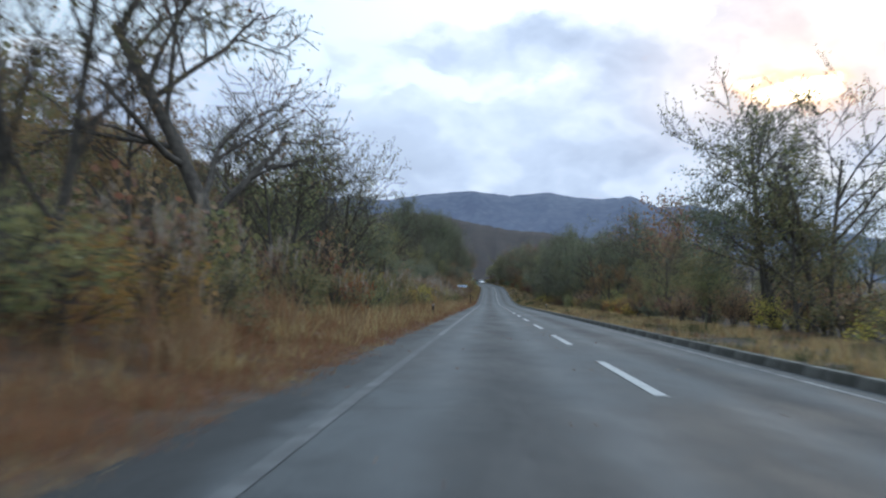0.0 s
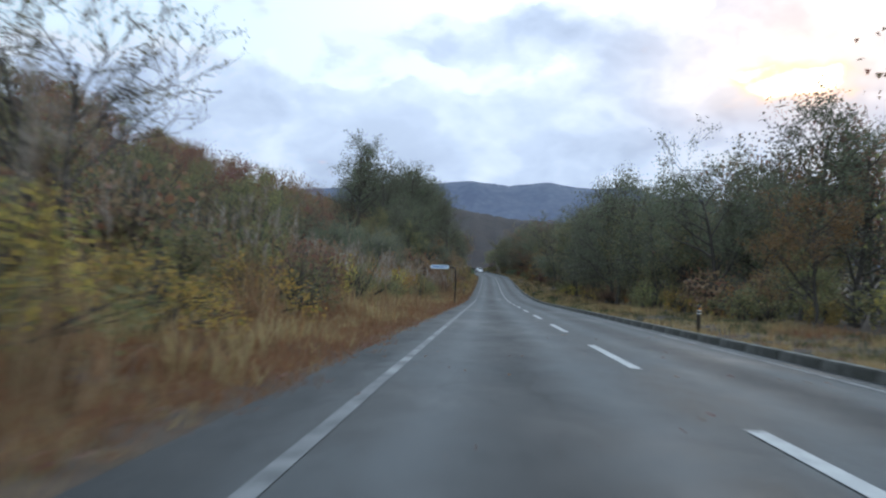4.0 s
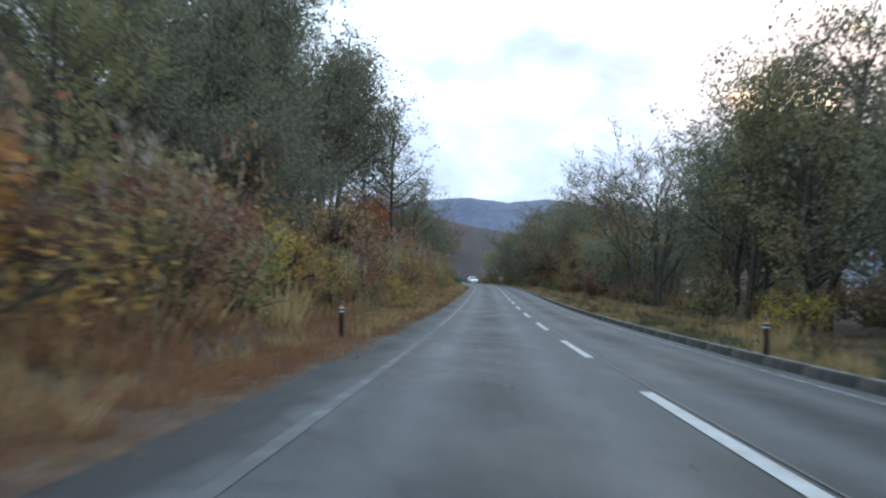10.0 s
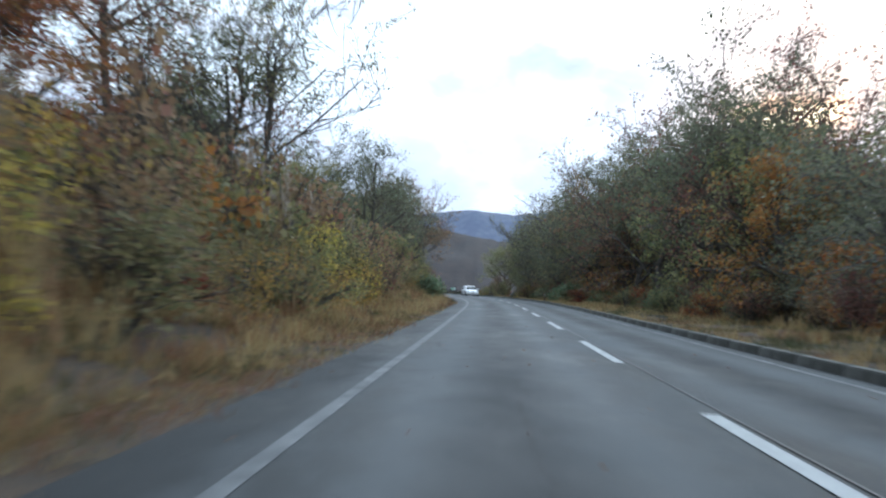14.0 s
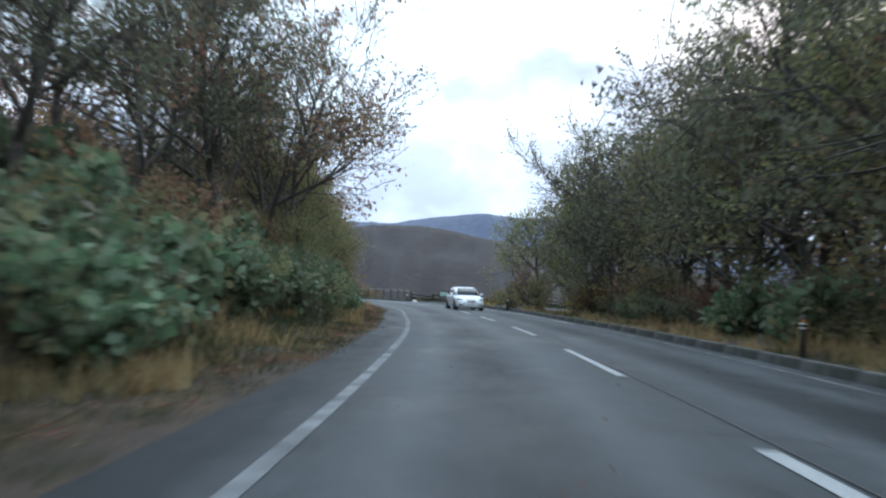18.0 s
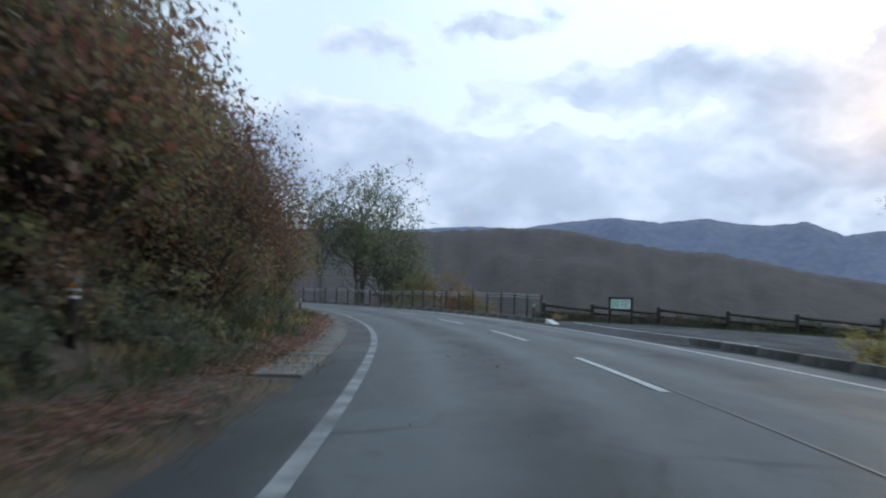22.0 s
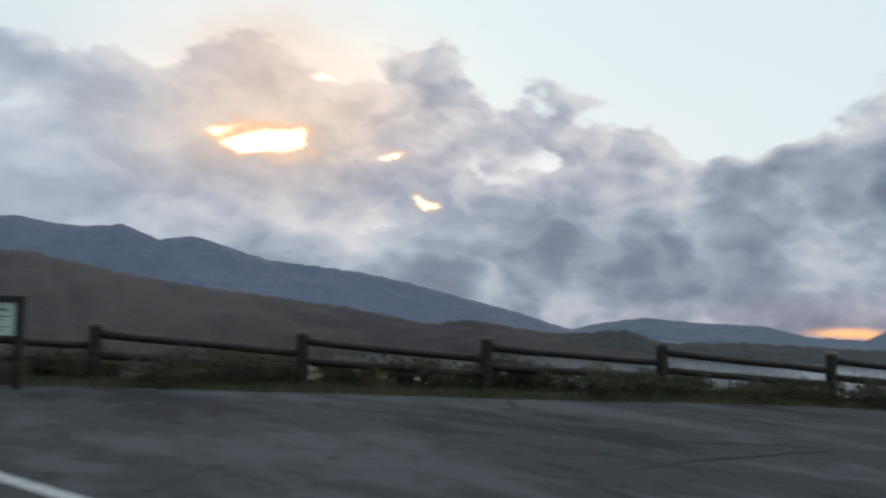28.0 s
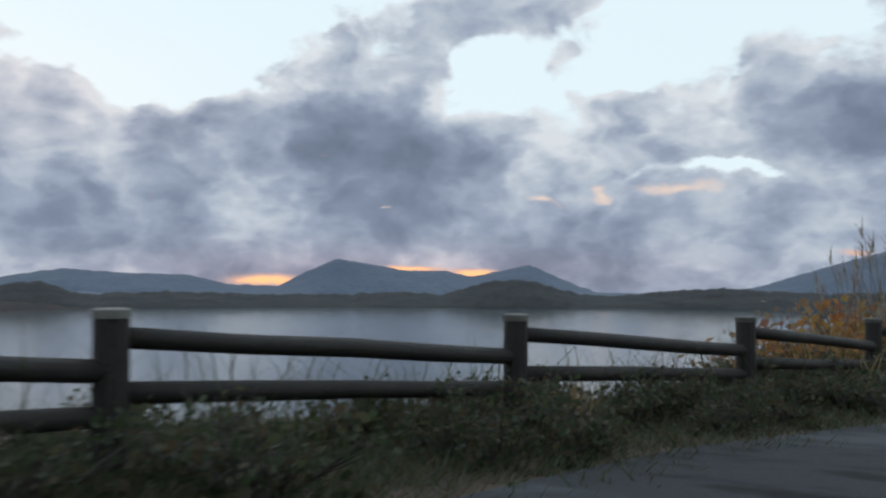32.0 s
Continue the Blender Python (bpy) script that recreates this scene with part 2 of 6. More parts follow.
LINE = spline(CTRL)
TANG = np.gradient(LINE, axis=0)
TANG /= np.linalg.norm(TANG, axis=1)[:, None]
NORM = np.stack([TANG[:, 1], -TANG[:, 0]], 1)       # to the right
ARC = np.concatenate([[0], np.cumsum(np.linalg.norm(np.diff(LINE, axis=0), axis=1))])

DIP_A, DIP_B, DIP = -216.0, -110.0, math.tan(radians(2.3))
YS = np.arange(-4000, 400, 2.0)
SL = -DIP * (1 - np.clip((YS - DIP_A) / (DIP_B - DIP_A), 0, 1)) ** 1.7 * np.clip((YS + 900) / 300, 0, 1)
ZS = np.concatenate([[0], np.cumsum((SL[1:] + SL[:-1]))])
ZS -= ZS[-1]


def zroad(y):
    return np.interp(y, YS, ZS)


def locate(x, y):
    """Arc length along the road's middle and distance from it, to the right positive."""
    x, y = np.atleast_1d(x).astype(float), np.atleast_1d(y).astype(float)
    s, d = np.empty(len(x)), np.empty(len(x))
    for i in range(0, len(x), 4000):
        q = np.stack([x[i:i + 4000], y[i:i + 4000]], 1)
        k = ((q[:, None, :] - LINE[None, ::2]) ** 2).sum(2).argmin(1) * 2
        s[i:i + 4000] = ARC[k]
        off = q - LINE[k]
        side = (off * NORM[k]).sum(1)
        d[i:i + 4000] = np.where(np.abs(side) > 0.1, np.sign(side), 1) * np.maximum(np.hypot(*off.T), 0)
    return s, d


def at(s, d=0.0):
    """World x, y at that arc length and offset."""
    x = np.interp(s, ARC, LINE[:, 0]) + d * np.interp(s, ARC, NORM[:, 0])
    y = np.interp(s, ARC, LINE[:, 1]) + d * np.interp(s, ARC, NORM[:, 1])
    return float(x), float(y)


def arc_of(y):
    return float(np.interp(y, LINE[:, 1], ARC))


def crown(d):
    return -0.018 * abs(d)


def lay_z(x, y):
    """The lay-by falls gently to the lake side."""
    return -(0.022 * np.clip(np.asarray(x) - 6.0, 0, 60) + 0.022 * np.clip(np.asarray(x) - 15.0, 0, 60)) * np.clip((np.asarray(y) + 12) / 16, 0, 1)


FENCE = np.array([(-62, 98), (-47, 92), (-34, 84), (-22.5, 74.5), (-12.5, 63.5), (-5.2, 52), (-1.6, 46), (1.0, 40.2), (1.15, 37.4), (3.5, 36.1), (6.5, 34.9), (9.4, 33.6),
                  (12.0, 32.1), (15.2, 31.2), (18.3, 29.9), (21.3, 28.4), (24.2, 26.7), (27.1, 25.2), (31, 23), (40, 17), (52, 6), (60, -10)])


def outside(x, y):
    """Distance beyond the fence line on the valley side (negative on the road's side)."""
    x, y = np.atleast_1d(x).astype(float), np.atleast_1d(y).astype(float)
    best, sign = np.full(len(x), 1e9), np.ones(len(x))
    for (ax, ay), (bx, by) in zip(FENCE, FENCE[1:]):
        ux, uy = bx - ax, by - ay
        u = np.clip(((x - ax) * ux + (y - ay) * uy) / (ux * ux + uy * uy), 0, 1)
        dist = np.hypot(x - ax - u * ux, y - ay - u * uy)
        s = np.sign(ux * (y - ay) - uy * (x - ax))
        near = dist < best
        best, sign = np.where(near, dist, best), np.where(near, s, sign)
    return best * sign


def smooth(u):
    u = np.clip(u, 0, 1)
    return u * u * (3 - 2 * u)


WATER = -34.0


def ground_z(x, y):
    x, y = np.atleast_1d(x).astype(float), np.atleast_1d(y).astype(float)
    s, d = locate(x, y)
    z = zroad(np.clip(y, -900, 200)) - 0.09
    left, right = -d - 5.6, d - 4.2
    # the bank on the left: gentle beside the long straight, high and steep before the bend
    steep = smooth((y + 215) / 50) * (1 - smooth((y - 34) / 14))
    bank = np.interp(left, [0, 1.0, 4.5, 9, 16, 40], [0, 0.1, 1.0, 1.6, 2.2, 4.0]) * (1 - steep) + np.interp(left, [0, 0.8, 4, 8, 16, 40], [0, 0.2, 2.2, 3.6, 4.6, 9.0]) * steep
    hill = 34 * smooth((left - 22) / 110) * smooth((60 - y) / 120) + 30 * smooth((left - 130) / 300) * smooth((60 - y) / 200)
    z = np.where(d < 0, z + np.where(left > 0, bank + hill, 0), z)
    # to the right: a level verge, then falling away under the trees
    low = np.interp(right, [0, 6, 30, 120, 400], [0, 0.1, 1.5, 12, 36])
    rise = np.interp(right, [0, 18, 45, 90, 140, 400], [0, 0.2, -4.0, -6.0, -2.0, 36])
    back = smooth((-62 - y) / 50)
    fall = -(low * (1 - back) + rise * back)
    z = np.where((d > 0) & (right > 0), z + fall * (1 - smooth((y + 26) / 14)), z)
    z = np.where((d > 0) & (y > -14), z + lay_z(x, y), z)
    # beyond the fence the slope drops to the lake
    q = np.full(len(x), -50.0)
    near = y > -60
    if near.any():
        q[near] = outside(x[near], y[near])
    drop = np.interp(q, [0, 1.5, 6, 60, 240, 400], [0, 0.15, 2.6, 14, 36, 44])
    z = np.where((q > 0) & (y > -40), z - drop, z)
    far = np.hypot(x, y + 100)
    z = np.where((far > 500) & (q <= 0) & (d > 0), np.minimum(z, -36), z)
    z = np.where(far > 1300, np.minimum(z, -110), z)
    rough = 0.05 * np.sin(x * 1.7 + np.sin(y * 0.9) * 2) + 0.05 * np.sin(y * 1.3 + np.sin(x * 1.1) * 2)
    return z + rough * (np.abs(d) > 5.5) * np.where((y > -14) & (d > 0) & (q < 0), 0.0, 1.0)


def gz(x, y):
    return float(ground_z(x, y)[0])


# ------------------------------------------------------------------ mesh helpers


def mesh_of(name, verts, faces, mats=(), slots=None, smooth_faces=False):
    me = bpy.data.meshes.new(name)
    me.from_pydata([tuple(v) for v in verts], [], [tuple(f) for f in faces])
    for m in mats:
        me.materials.append(m)
    if slots is not None:
        me.polygons.foreach_set("material_index", np.array(slots, dtype=np.int32))
    if smooth_faces:
        me.polygons.foreach_set("use_smooth", np.ones(len(me.polygons), dtype=bool))
    me.update()
    return me


def part_of(ob, parent, label=""):
    ob.parent = parent
    if label:
        ob["label"] = label
    return ob


def part(name, bm, mat, parent, label="", soft=False):
    """Links a bmesh as one mesh object under a thing or a part."""
    me = bpy.data.meshes.new(name)
    bm.to_mesh(me)
    bm.free()
    me.materials.append(mat)
    if soft:
        me.polygons.foreach_set("use_smooth", np.ones(len(me.polygons), dtype=bool))
    return part_of(new(name, me), parent, label)


def box(bm, x0, x1, y0, y1, z0, z1, bevel=0.0):
    r = bmesh.ops.create_cube(bm, size=1.0, matrix=Matrix.Translation(((x0 + x1) / 2, (y0 + y1) / 2, (z0 + z1) / 2)) @ Matrix.Diagonal((x1 - x0, y1 - y0, z1 - z0, 1)))
    if bevel:
        edges = list({e for v in r["verts"] for e in v.link_edges})
        bmesh.ops.bevel(bm, geom=edges, offset=bevel, segments=2, affect="EDGES")
    return bm


def tube(bm, points, radii, sides=8, caps=True):
    """A round bar along points."""
    rings = []
    for i, p in enumerate(points):
        p = Vector(p)
        a = Vector(points[max(i - 1, 0)])
        b = Vector(points[min(i + 1, len(points) - 1)])
        q = (b - a).to_track_quat("Z", "Y")
        r = radii[i] if isinstance(radii, (list, tuple)) else radii
        rings.append([bm.verts.new(p + q @ Vector((math.cos(k * math.tau / sides) * r, math.sin(k * math.tau / sides) * r, 0))) for k in range(sides)])
    for a, b in zip(rings, rings[1:]):
        for k in range(sides):
            bm.faces.new((a[k], a[(k + 1) % sides], b[(k + 1) % sides], b[k]))
    if caps:
        bm.faces.new(rings[0][::-1])
        bm.faces.new(rings[-1])
    return bm


def thing(name, m, label, category, group=""):
    e = new(name)
    e.matrix_basis = m
    return tagged(e, label, category, group)


# ------------------------------------------------------------------ materials


def mat_varied(name, stops, scale=3.0, rough=0.85, bump_scale=40.0, bump_strength=0.3, second=0.3, tint=(0.5, 0.5, 0.5)):
    m, nt, b = material(name, rough)
    co = objco(nt)
    c = ramp(nt, noise_tex(nt, scale, 6, co), stops)
    c = mix(nt, math_node(nt, "MULTIPLY", noise_tex(nt, scale * 0.13, 3, co), second), c, tint, "OVERLAY")
    nt.links.new(c, b.inputs["Base Color"])
    bump(nt, b, noise_tex(nt, bump_scale, 5, co), bump_strength)
    return m


def mat_asphalt(name="worn_asphalt", base=(0.04, 0.044, 0.047), lanes=True, gloss=0.22):
    """Worn asphalt; on the road itself the map gives the offset from the middle and the way along."""
    m, nt, b = material(name, 0.62)
    co = objco(nt)
    grain = noise_tex(nt, 130, 2, co)
    c = ramp(nt, grain, [(0.3, tuple(v * 0.62 for v in base)), (0.7, tuple(v * 1.35 for v in base))])
    mp = nt.nodes.new("ShaderNodeMapping")
    mp.inputs["Scale"].default_value = (1.0, 0.35, 1.0)
    nt.links.new(co, mp.inputs["Vector"])
    patch = noise_tex(nt, 0.5, 6, mp.outputs[0], 0.68)
    c = mix(nt, ramp(nt, patch, [(0.43, (0.9, 0.9, 0.9)), (0.48, (0, 0, 0))]), c, tuple(v * 0.36 for v in base))
    c = mix(nt, ramp(nt, patch, [(0.53, (0, 0, 0)), (0.6, (0.7, 0.7, 0.7))]), c, tuple(v * 1.9 for v in base))
    stain = noise_tex(nt, 2.3, 6, co, 0.7)
    c = mix(nt, ramp(nt, stain, [(0.56, (0, 0, 0)), (0.68, (0.6, 0.6, 0.6))]), c, tuple(v * 0.5 for v in base))
    wav = node(nt, "ShaderNodeTexNoise", Scale=0.9, Detail=4.0)
    nt.links.new(co, wav.inputs["Vector"])
    pushed = mix(nt, 0.35, co, wav.outputs["Color"])
    vor = node(nt, "ShaderNodeTexVoronoi", Scale=0.42)
    vor.feature = "DISTANCE_TO_EDGE"
    nt.links.new(pushed, vor.inputs["Vector"])
    crack = math_node(nt, "MULTIPLY", ramp(nt, vor.outputs["Distance"], [(0.004, (1, 1, 1)), (0.014, (0, 0, 0))]), ramp(nt, noise_tex(nt, 0.14, 3, co), [(0.5, (0, 0, 0)), (0.58, (0.85, 0.85, 0.85))]))
    c = mix(nt, crack, c, (0.012, 0.012, 0.013))
    if lanes:
        uv = nt.nodes.new("ShaderNodeUVMap")
        uv.uv_map = "lane"
        sep = nt.nodes.new("ShaderNodeSeparateXYZ")
        nt.links.new(uv.outputs[0], sep.inputs[0])
        d = math_node(nt, "MULTIPLY", sep.outputs["X"], 10.0)
        wob = math_node(nt, "MULTIPLY", math_node(nt, "SUBTRACT", noise_tex(nt, 0.6, 5, co, 0.65), 0.5), 0.9)
        dw = math_node(nt, "ADD", d, wob)

        def along(d0, half, k):
            q = math_node(nt, "DIVIDE", math_node(nt, "SUBTRACT", dw, d0), half)
            return math_node(nt, "MULTIPLY", math_node(nt, "EXPONENT", math_node(nt, "MULTIPLY", math_node(nt, "POWER", math_node(nt, "ABSOLUTE", q), 2.0), -1.0)), k)

        for d0 in (-2.45, -0.85, 0.85, 2.4):
            c = mix(nt, along(d0, 0.32, 0.55), c, tuple(v * 1.9 for v in base))
        for d0 in (-1.65, 1.65):
            c = mix(nt, along(d0, 0.5, 0.85), c, tuple(v * 0.34 for v in base))
        c = mix(nt, ramp(nt, math_node(nt, "MULTIPLY", dw, -0.2), [(0.67, (0, 0, 0)), (0.72, (0.85, 0.85, 0.85))]), c, tuple(v * 0.34 for v in base))
        seam = math_node(nt, "MULTIPLY", along(-1.5, 0.02, 1.0), ramp(nt, noise_tex(nt, 0.2, 4, co), [(0.46, (0, 0, 0)), (0.52, (1, 1, 1))]))
        c = mix(nt, seam, c, (0.012, 0.012, 0.013))
    nt.links.new(c, b.inputs["Base Color"])
    dull = 0.0 if lanes else 0.22
    nt.links.new(ramp(nt, patch, [(0.35, (0.52 + dull,) * 3), (0.65, (0.74 + dull,) * 3)]), b.inputs["Roughness"])
    b.inputs["Specular IOR Level"].default_value = gloss
    bump(nt, b, grain, 0.4, 0.006)
    return m


def mat_leaf(name, colours, rough=0.6):
    """Leaves: one of the colours for each leaf, a shift for each plant; some light passes through."""
    m, nt, b = material(name, rough)
    geo = nt.nodes.new("ShaderNodeNewGeometry").outputs["Random Per Island"]
    n = len(colours)
    c = ramp(nt, geo, [((i + 0.5) / n, col) for i, col in enumerate(colours)])
    info = nt.nodes.new("ShaderNodeObjectInfo").outputs["Random"]
    hsv = node(nt, "ShaderNodeHueSaturation")
    nt.links.new(math_node(nt, "ADD", 0.47, math_node(nt, "MULTIPLY", info, 0.05)), hsv.inputs["Hue"])
    nt.links.new(math_node(nt, "ADD", 0.9, math_node(nt, "MULTIPLY", info, 0.5)), hsv.inputs["Value"])
    nt.links.new(c, hsv.inputs["Color"])
    nt.links.new(hsv.outputs[0], b.inputs["Base Color"])
    tr = nt.nodes.new("ShaderNodeBsdfTranslucent")
    nt.links.new(hsv.outputs[0], tr.inputs["Color"])
    ms = node(nt, "ShaderNodeMixShader", Fac=0.55)
    nt.links.new(b.outputs[0], ms.inputs[1])
    nt.links.new(tr.outputs[0], ms.inputs[2])
    nt.links.new(ms.outputs[0], nt.nodes["Material Output"].inputs["Surface"])
    return m


ASPHALT = mat_asphalt()
ASPHALT_LAY = mat_asphalt("lay_by_asphalt", (0.043, 0.045, 0.048), False, 0.05)
SOIL = mat_varied("leaf_litter_soil", [(0.3, (0.02, 0.014, 0.009)), (0.5, (0.042, 0.028, 0.017)), (0.7, (0.068, 0.042, 0.026))], 1.6, 0.95, 18, 0.6)
PAINT_WORN = mat_varied("faded_road_paint", [(0.36, (0.06, 0.065, 0.068)), (0.5, (0.12, 0.125, 0.13)), (0.64, (0.2, 0.21, 0.21))], 1.8, 0.75, 90, 0.25)
PAINT_FAINT = mat_varied("nearly_gone_road_paint", [(0.36, (0.045, 0.049, 0.052)), (0.52, (0.062, 0.066, 0.07)), (0.66, (0.1, 0.105, 0.11))], 2.4, 0.75, 90, 0.25)
PAINT_DULL = mat_varied("dull_road_paint", [(0.36, (0.06, 0.064, 0.067)), (0.52, (0.11, 0.116, 0.12)), (0.66, (0.17, 0.176, 0.18))], 2.4, 0.75, 90, 0.25)
PAINT = mat_varied("worn_road_paint", [(0.3, (0.2, 0.21, 0.21)), (0.45, (0.3, 0.31, 0.31)), (0.7, (0.37, 0.38, 0.38))], 6.0, 0.7, 90, 0.25)
KERBSTONE = mat_varied("mossy_kerb_concrete", [(0.32, (0.024, 0.026, 0.02)), (0.48, (0.06, 0.06, 0.052)), (0.62, (0.17, 0.168, 0.155))], 0.9, 0.95, 40, 0.5)
CONCRETE = mat_varied("weathered_concrete", [(0.3, (0.05, 0.047, 0.04)), (0.5, (0.1, 0.095, 0.085)), (0.72, (0.2, 0.195, 0.18))], 2.5, 0.9, 60, 0.4)
BARK = mat_varied("dark_bark", [(0.3, (0.035, 0.03, 0.026)), (0.6, (0.08, 0.07, 0.06)), (0.8, (0.14, 0.125, 0.11))], 7.0, 0.95, 30, 0.7)
PALE_BARK = mat_varied("grey_bark", [(0.3, (0.06, 0.055, 0.05)), (0.6, (0.13, 0.12, 0.11)), (0.8, (0.2, 0.19, 0.17))], 7.0, 0.95, 30, 0.6)
LOG = mat_varied("dark_stained_log", [(0.3, (0.008, 0.006, 0.005)), (0.6, (0.018, 0.014, 0.011)), (0.8, (0.036, 0.029, 0.024))], 5.0, 0.7, 40, 0.5)
RAIL_BROWN = mat_varied("brown_painted_steel", [(0.35, (0.024, 0.015, 0.012)), (0.65, (0.045, 0.029, 0.023))], 6.0, 0.5, 60, 0.1)

# ------------------------------------------------------------------ ground, water, hills


def grid_axis(parts):
    out = []
    for a, b, step in parts:
        out += list(np.arange(a, b, step))
    return np.array(out + [parts[-1][1]])


def make_ground():
    xs = grid_axis([(-4500, -900, 450), (-900, -200, 70), (-200, -60, 10), (-60, 60, 1.5), (60, 200, 10), (200, 900, 50), (900, 4500, 450)])
    ys = grid_axis([(-4500, -900, 450), (-900, -440, 46), (-440, 110, 2.5), (110, 300, 15), (300, 900, 60), (900, 4500, 450)])
    gx, gy = np.meshgrid(xs, ys)
    gzv = ground_z(gx.ravel(), gy.ravel())
    n = len(xs)
    idx = np.arange(len(xs) * len(ys)).reshape(len(ys), n)
    faces = np.stack([idx[:-1, :-1], idx[:-1, 1:], idx[1:, 1:], idx[1:, :-1]], -1).reshape(-1, 4)
    me = mesh_of("ground", np.stack([gx.ravel(), gy.ravel(), gzv], 1), faces, [SOIL], smooth_faces=True)
    return tagged(new("ground", me), "leaf-littered brown soil sloping beside the road", "ground", kind="structure")


make_ground()


def mat_water():
    m, nt, b = material("lake_water", 0.12)
    b.inputs["Base Color"].default_value = (0.03, 0.045, 0.05, 1)
    co = objco(nt)
    mp = nt.nodes.new("ShaderNodeMapping")
    mp.inputs["Scale"].default_value = (1, 1, 1)
    nt.links.new(co, mp.inputs["Vector"])
    bump(nt, b, noise_tex(nt, 0.35, 4, mp.outputs[0]), 0.25, 0.3)
    return m


def make_water():
    bm = bmesh.new()
    bmesh.ops.create_circle(bm, cap_ends=True, segments=64, radius=975, matrix=Matrix.Translation((0, 8, WATER)))
    me = bpy.data.meshes.new("water")
    bm.to_mesh(me)
    bm.free()
    me.materials.append(mat_water())
    tagged(new("water", me), "pale grey lake water reflecting the evening sky", "lake", kind="structure")


make_water()


def profile(pts, az):
    p = np.array(pts)
    return np.interp(az, p[:, 0], p[:, 1])


def hill_depth(az):
    return float(np.interp(az, [-50, 15, 32, 55], [560, 520, 170, 120]))


def ridge(name, eye, pts, dist, depth, foot, mat, label, wob=0.05, step=0.25, category="mountain"):
    """A ridge seen from eye along bearings, with its crest at dist, a near slope down to foot and a far slope behind."""
    az = np.arange(pts[0][0], pts[-1][0] + step, step)
    el = profile(pts, az)
    rnd = np.array([noise.noise((a * 1.7, dist * 0.01, 0)) + 0.5 * noise.noise((a * 4.3, dist * 0.02, 3)) + 0.35 * noise.noise((a * 11, 1, dist * 0.01)) for a in az])
    crest = eye[2] + dist * np.tan(np.radians(el + wob * rnd))
    rows, nv = [], 14
    for j in range(nv):
        u = j / (nv - 2)
        for a, c in zip(az, crest):
            dep = depth(a) if callable(depth) else depth
            r = dist - dep * (1 - u)
            f = max(u, 0.0) ** 0.8 if u <= 1 else 0.6
            rr = r + 0.06 * dep * noise.noise((a * 0.35, u * 3, dist * 0.003))
            z = foot + (c - foot) * f + (0 if u in (0, 1) else 0.05 * (c - foot) * noise.noise((a * 0.8, u * 5, 7)))
            rows.append((eye[0] + rr * math.sin(radians(a)), eye[1] + rr * math.cos(radians(a)), z))
    n = len(az)
    idx = np.arange(n * nv).reshape(nv, n)
    faces = np.stack([idx[:-1, :-1], idx[:-1, 1:], idx[1:, 1:], idx[1:, :-1]], -1).reshape(-1, 4)
    me = mesh_of(name, rows, faces, [mat], smooth_faces=True)
    return tagged(new(name, me), label, category, kind="structure")


def mat_hill(name, stops, scale, haze_glow=None):
    m, nt, b = material(name, 0.95)
    co = objco(nt)
    c = ramp(nt, noise_tex(nt, scale, 8, co, 0.7), stops)
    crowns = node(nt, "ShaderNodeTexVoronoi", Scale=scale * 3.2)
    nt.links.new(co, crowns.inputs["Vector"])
    # shade between the tree crowns put into the colour: pale middles, dark rims
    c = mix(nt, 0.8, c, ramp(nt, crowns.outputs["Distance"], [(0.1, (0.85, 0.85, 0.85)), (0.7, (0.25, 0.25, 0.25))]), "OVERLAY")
    sep = nt.nodes.new("ShaderNodeSeparateColor")
    nt.links.new(crowns.outputs["Color"], sep.inputs[0])
    c = mix(nt, math_node(nt, "MULTIPLY", sep.outputs[0], 0.5), c, stops[-1][1])
    c = mix(nt, 0.5, c, ramp(nt, noise_tex(nt, scale * 0.12, 4, co), [(0.35, (0.3, 0.3, 0.3)), (0.65, (0.7, 0.7, 0.7))]), "OVERLAY")
    nt.links.new(c, b.inputs["Base Color"])
    bump(nt, b, noise_tex(nt, scale * 1.2, 6, co, 0.7), 0.35, 2.5)
    if haze_glow:      # an even emission stands in for the haze between the hill and the road
        b.inputs["Emission Color"].default_value = (*haze_glow, 1)
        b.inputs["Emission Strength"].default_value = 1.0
    return m


EYE = (0.0, 8.0, 1.0)
# the blue of these far ridges is mostly haze painted in as emission
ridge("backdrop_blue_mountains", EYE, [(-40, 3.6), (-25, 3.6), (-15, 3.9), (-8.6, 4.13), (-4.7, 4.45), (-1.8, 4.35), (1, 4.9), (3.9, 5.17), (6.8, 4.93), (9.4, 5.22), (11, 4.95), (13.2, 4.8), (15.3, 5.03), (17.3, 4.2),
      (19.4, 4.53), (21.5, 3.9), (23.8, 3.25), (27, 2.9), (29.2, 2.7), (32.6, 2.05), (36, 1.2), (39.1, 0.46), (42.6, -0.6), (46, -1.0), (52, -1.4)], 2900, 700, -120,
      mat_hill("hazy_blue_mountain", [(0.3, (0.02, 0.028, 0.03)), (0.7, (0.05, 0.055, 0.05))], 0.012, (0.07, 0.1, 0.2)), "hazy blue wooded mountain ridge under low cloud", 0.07)
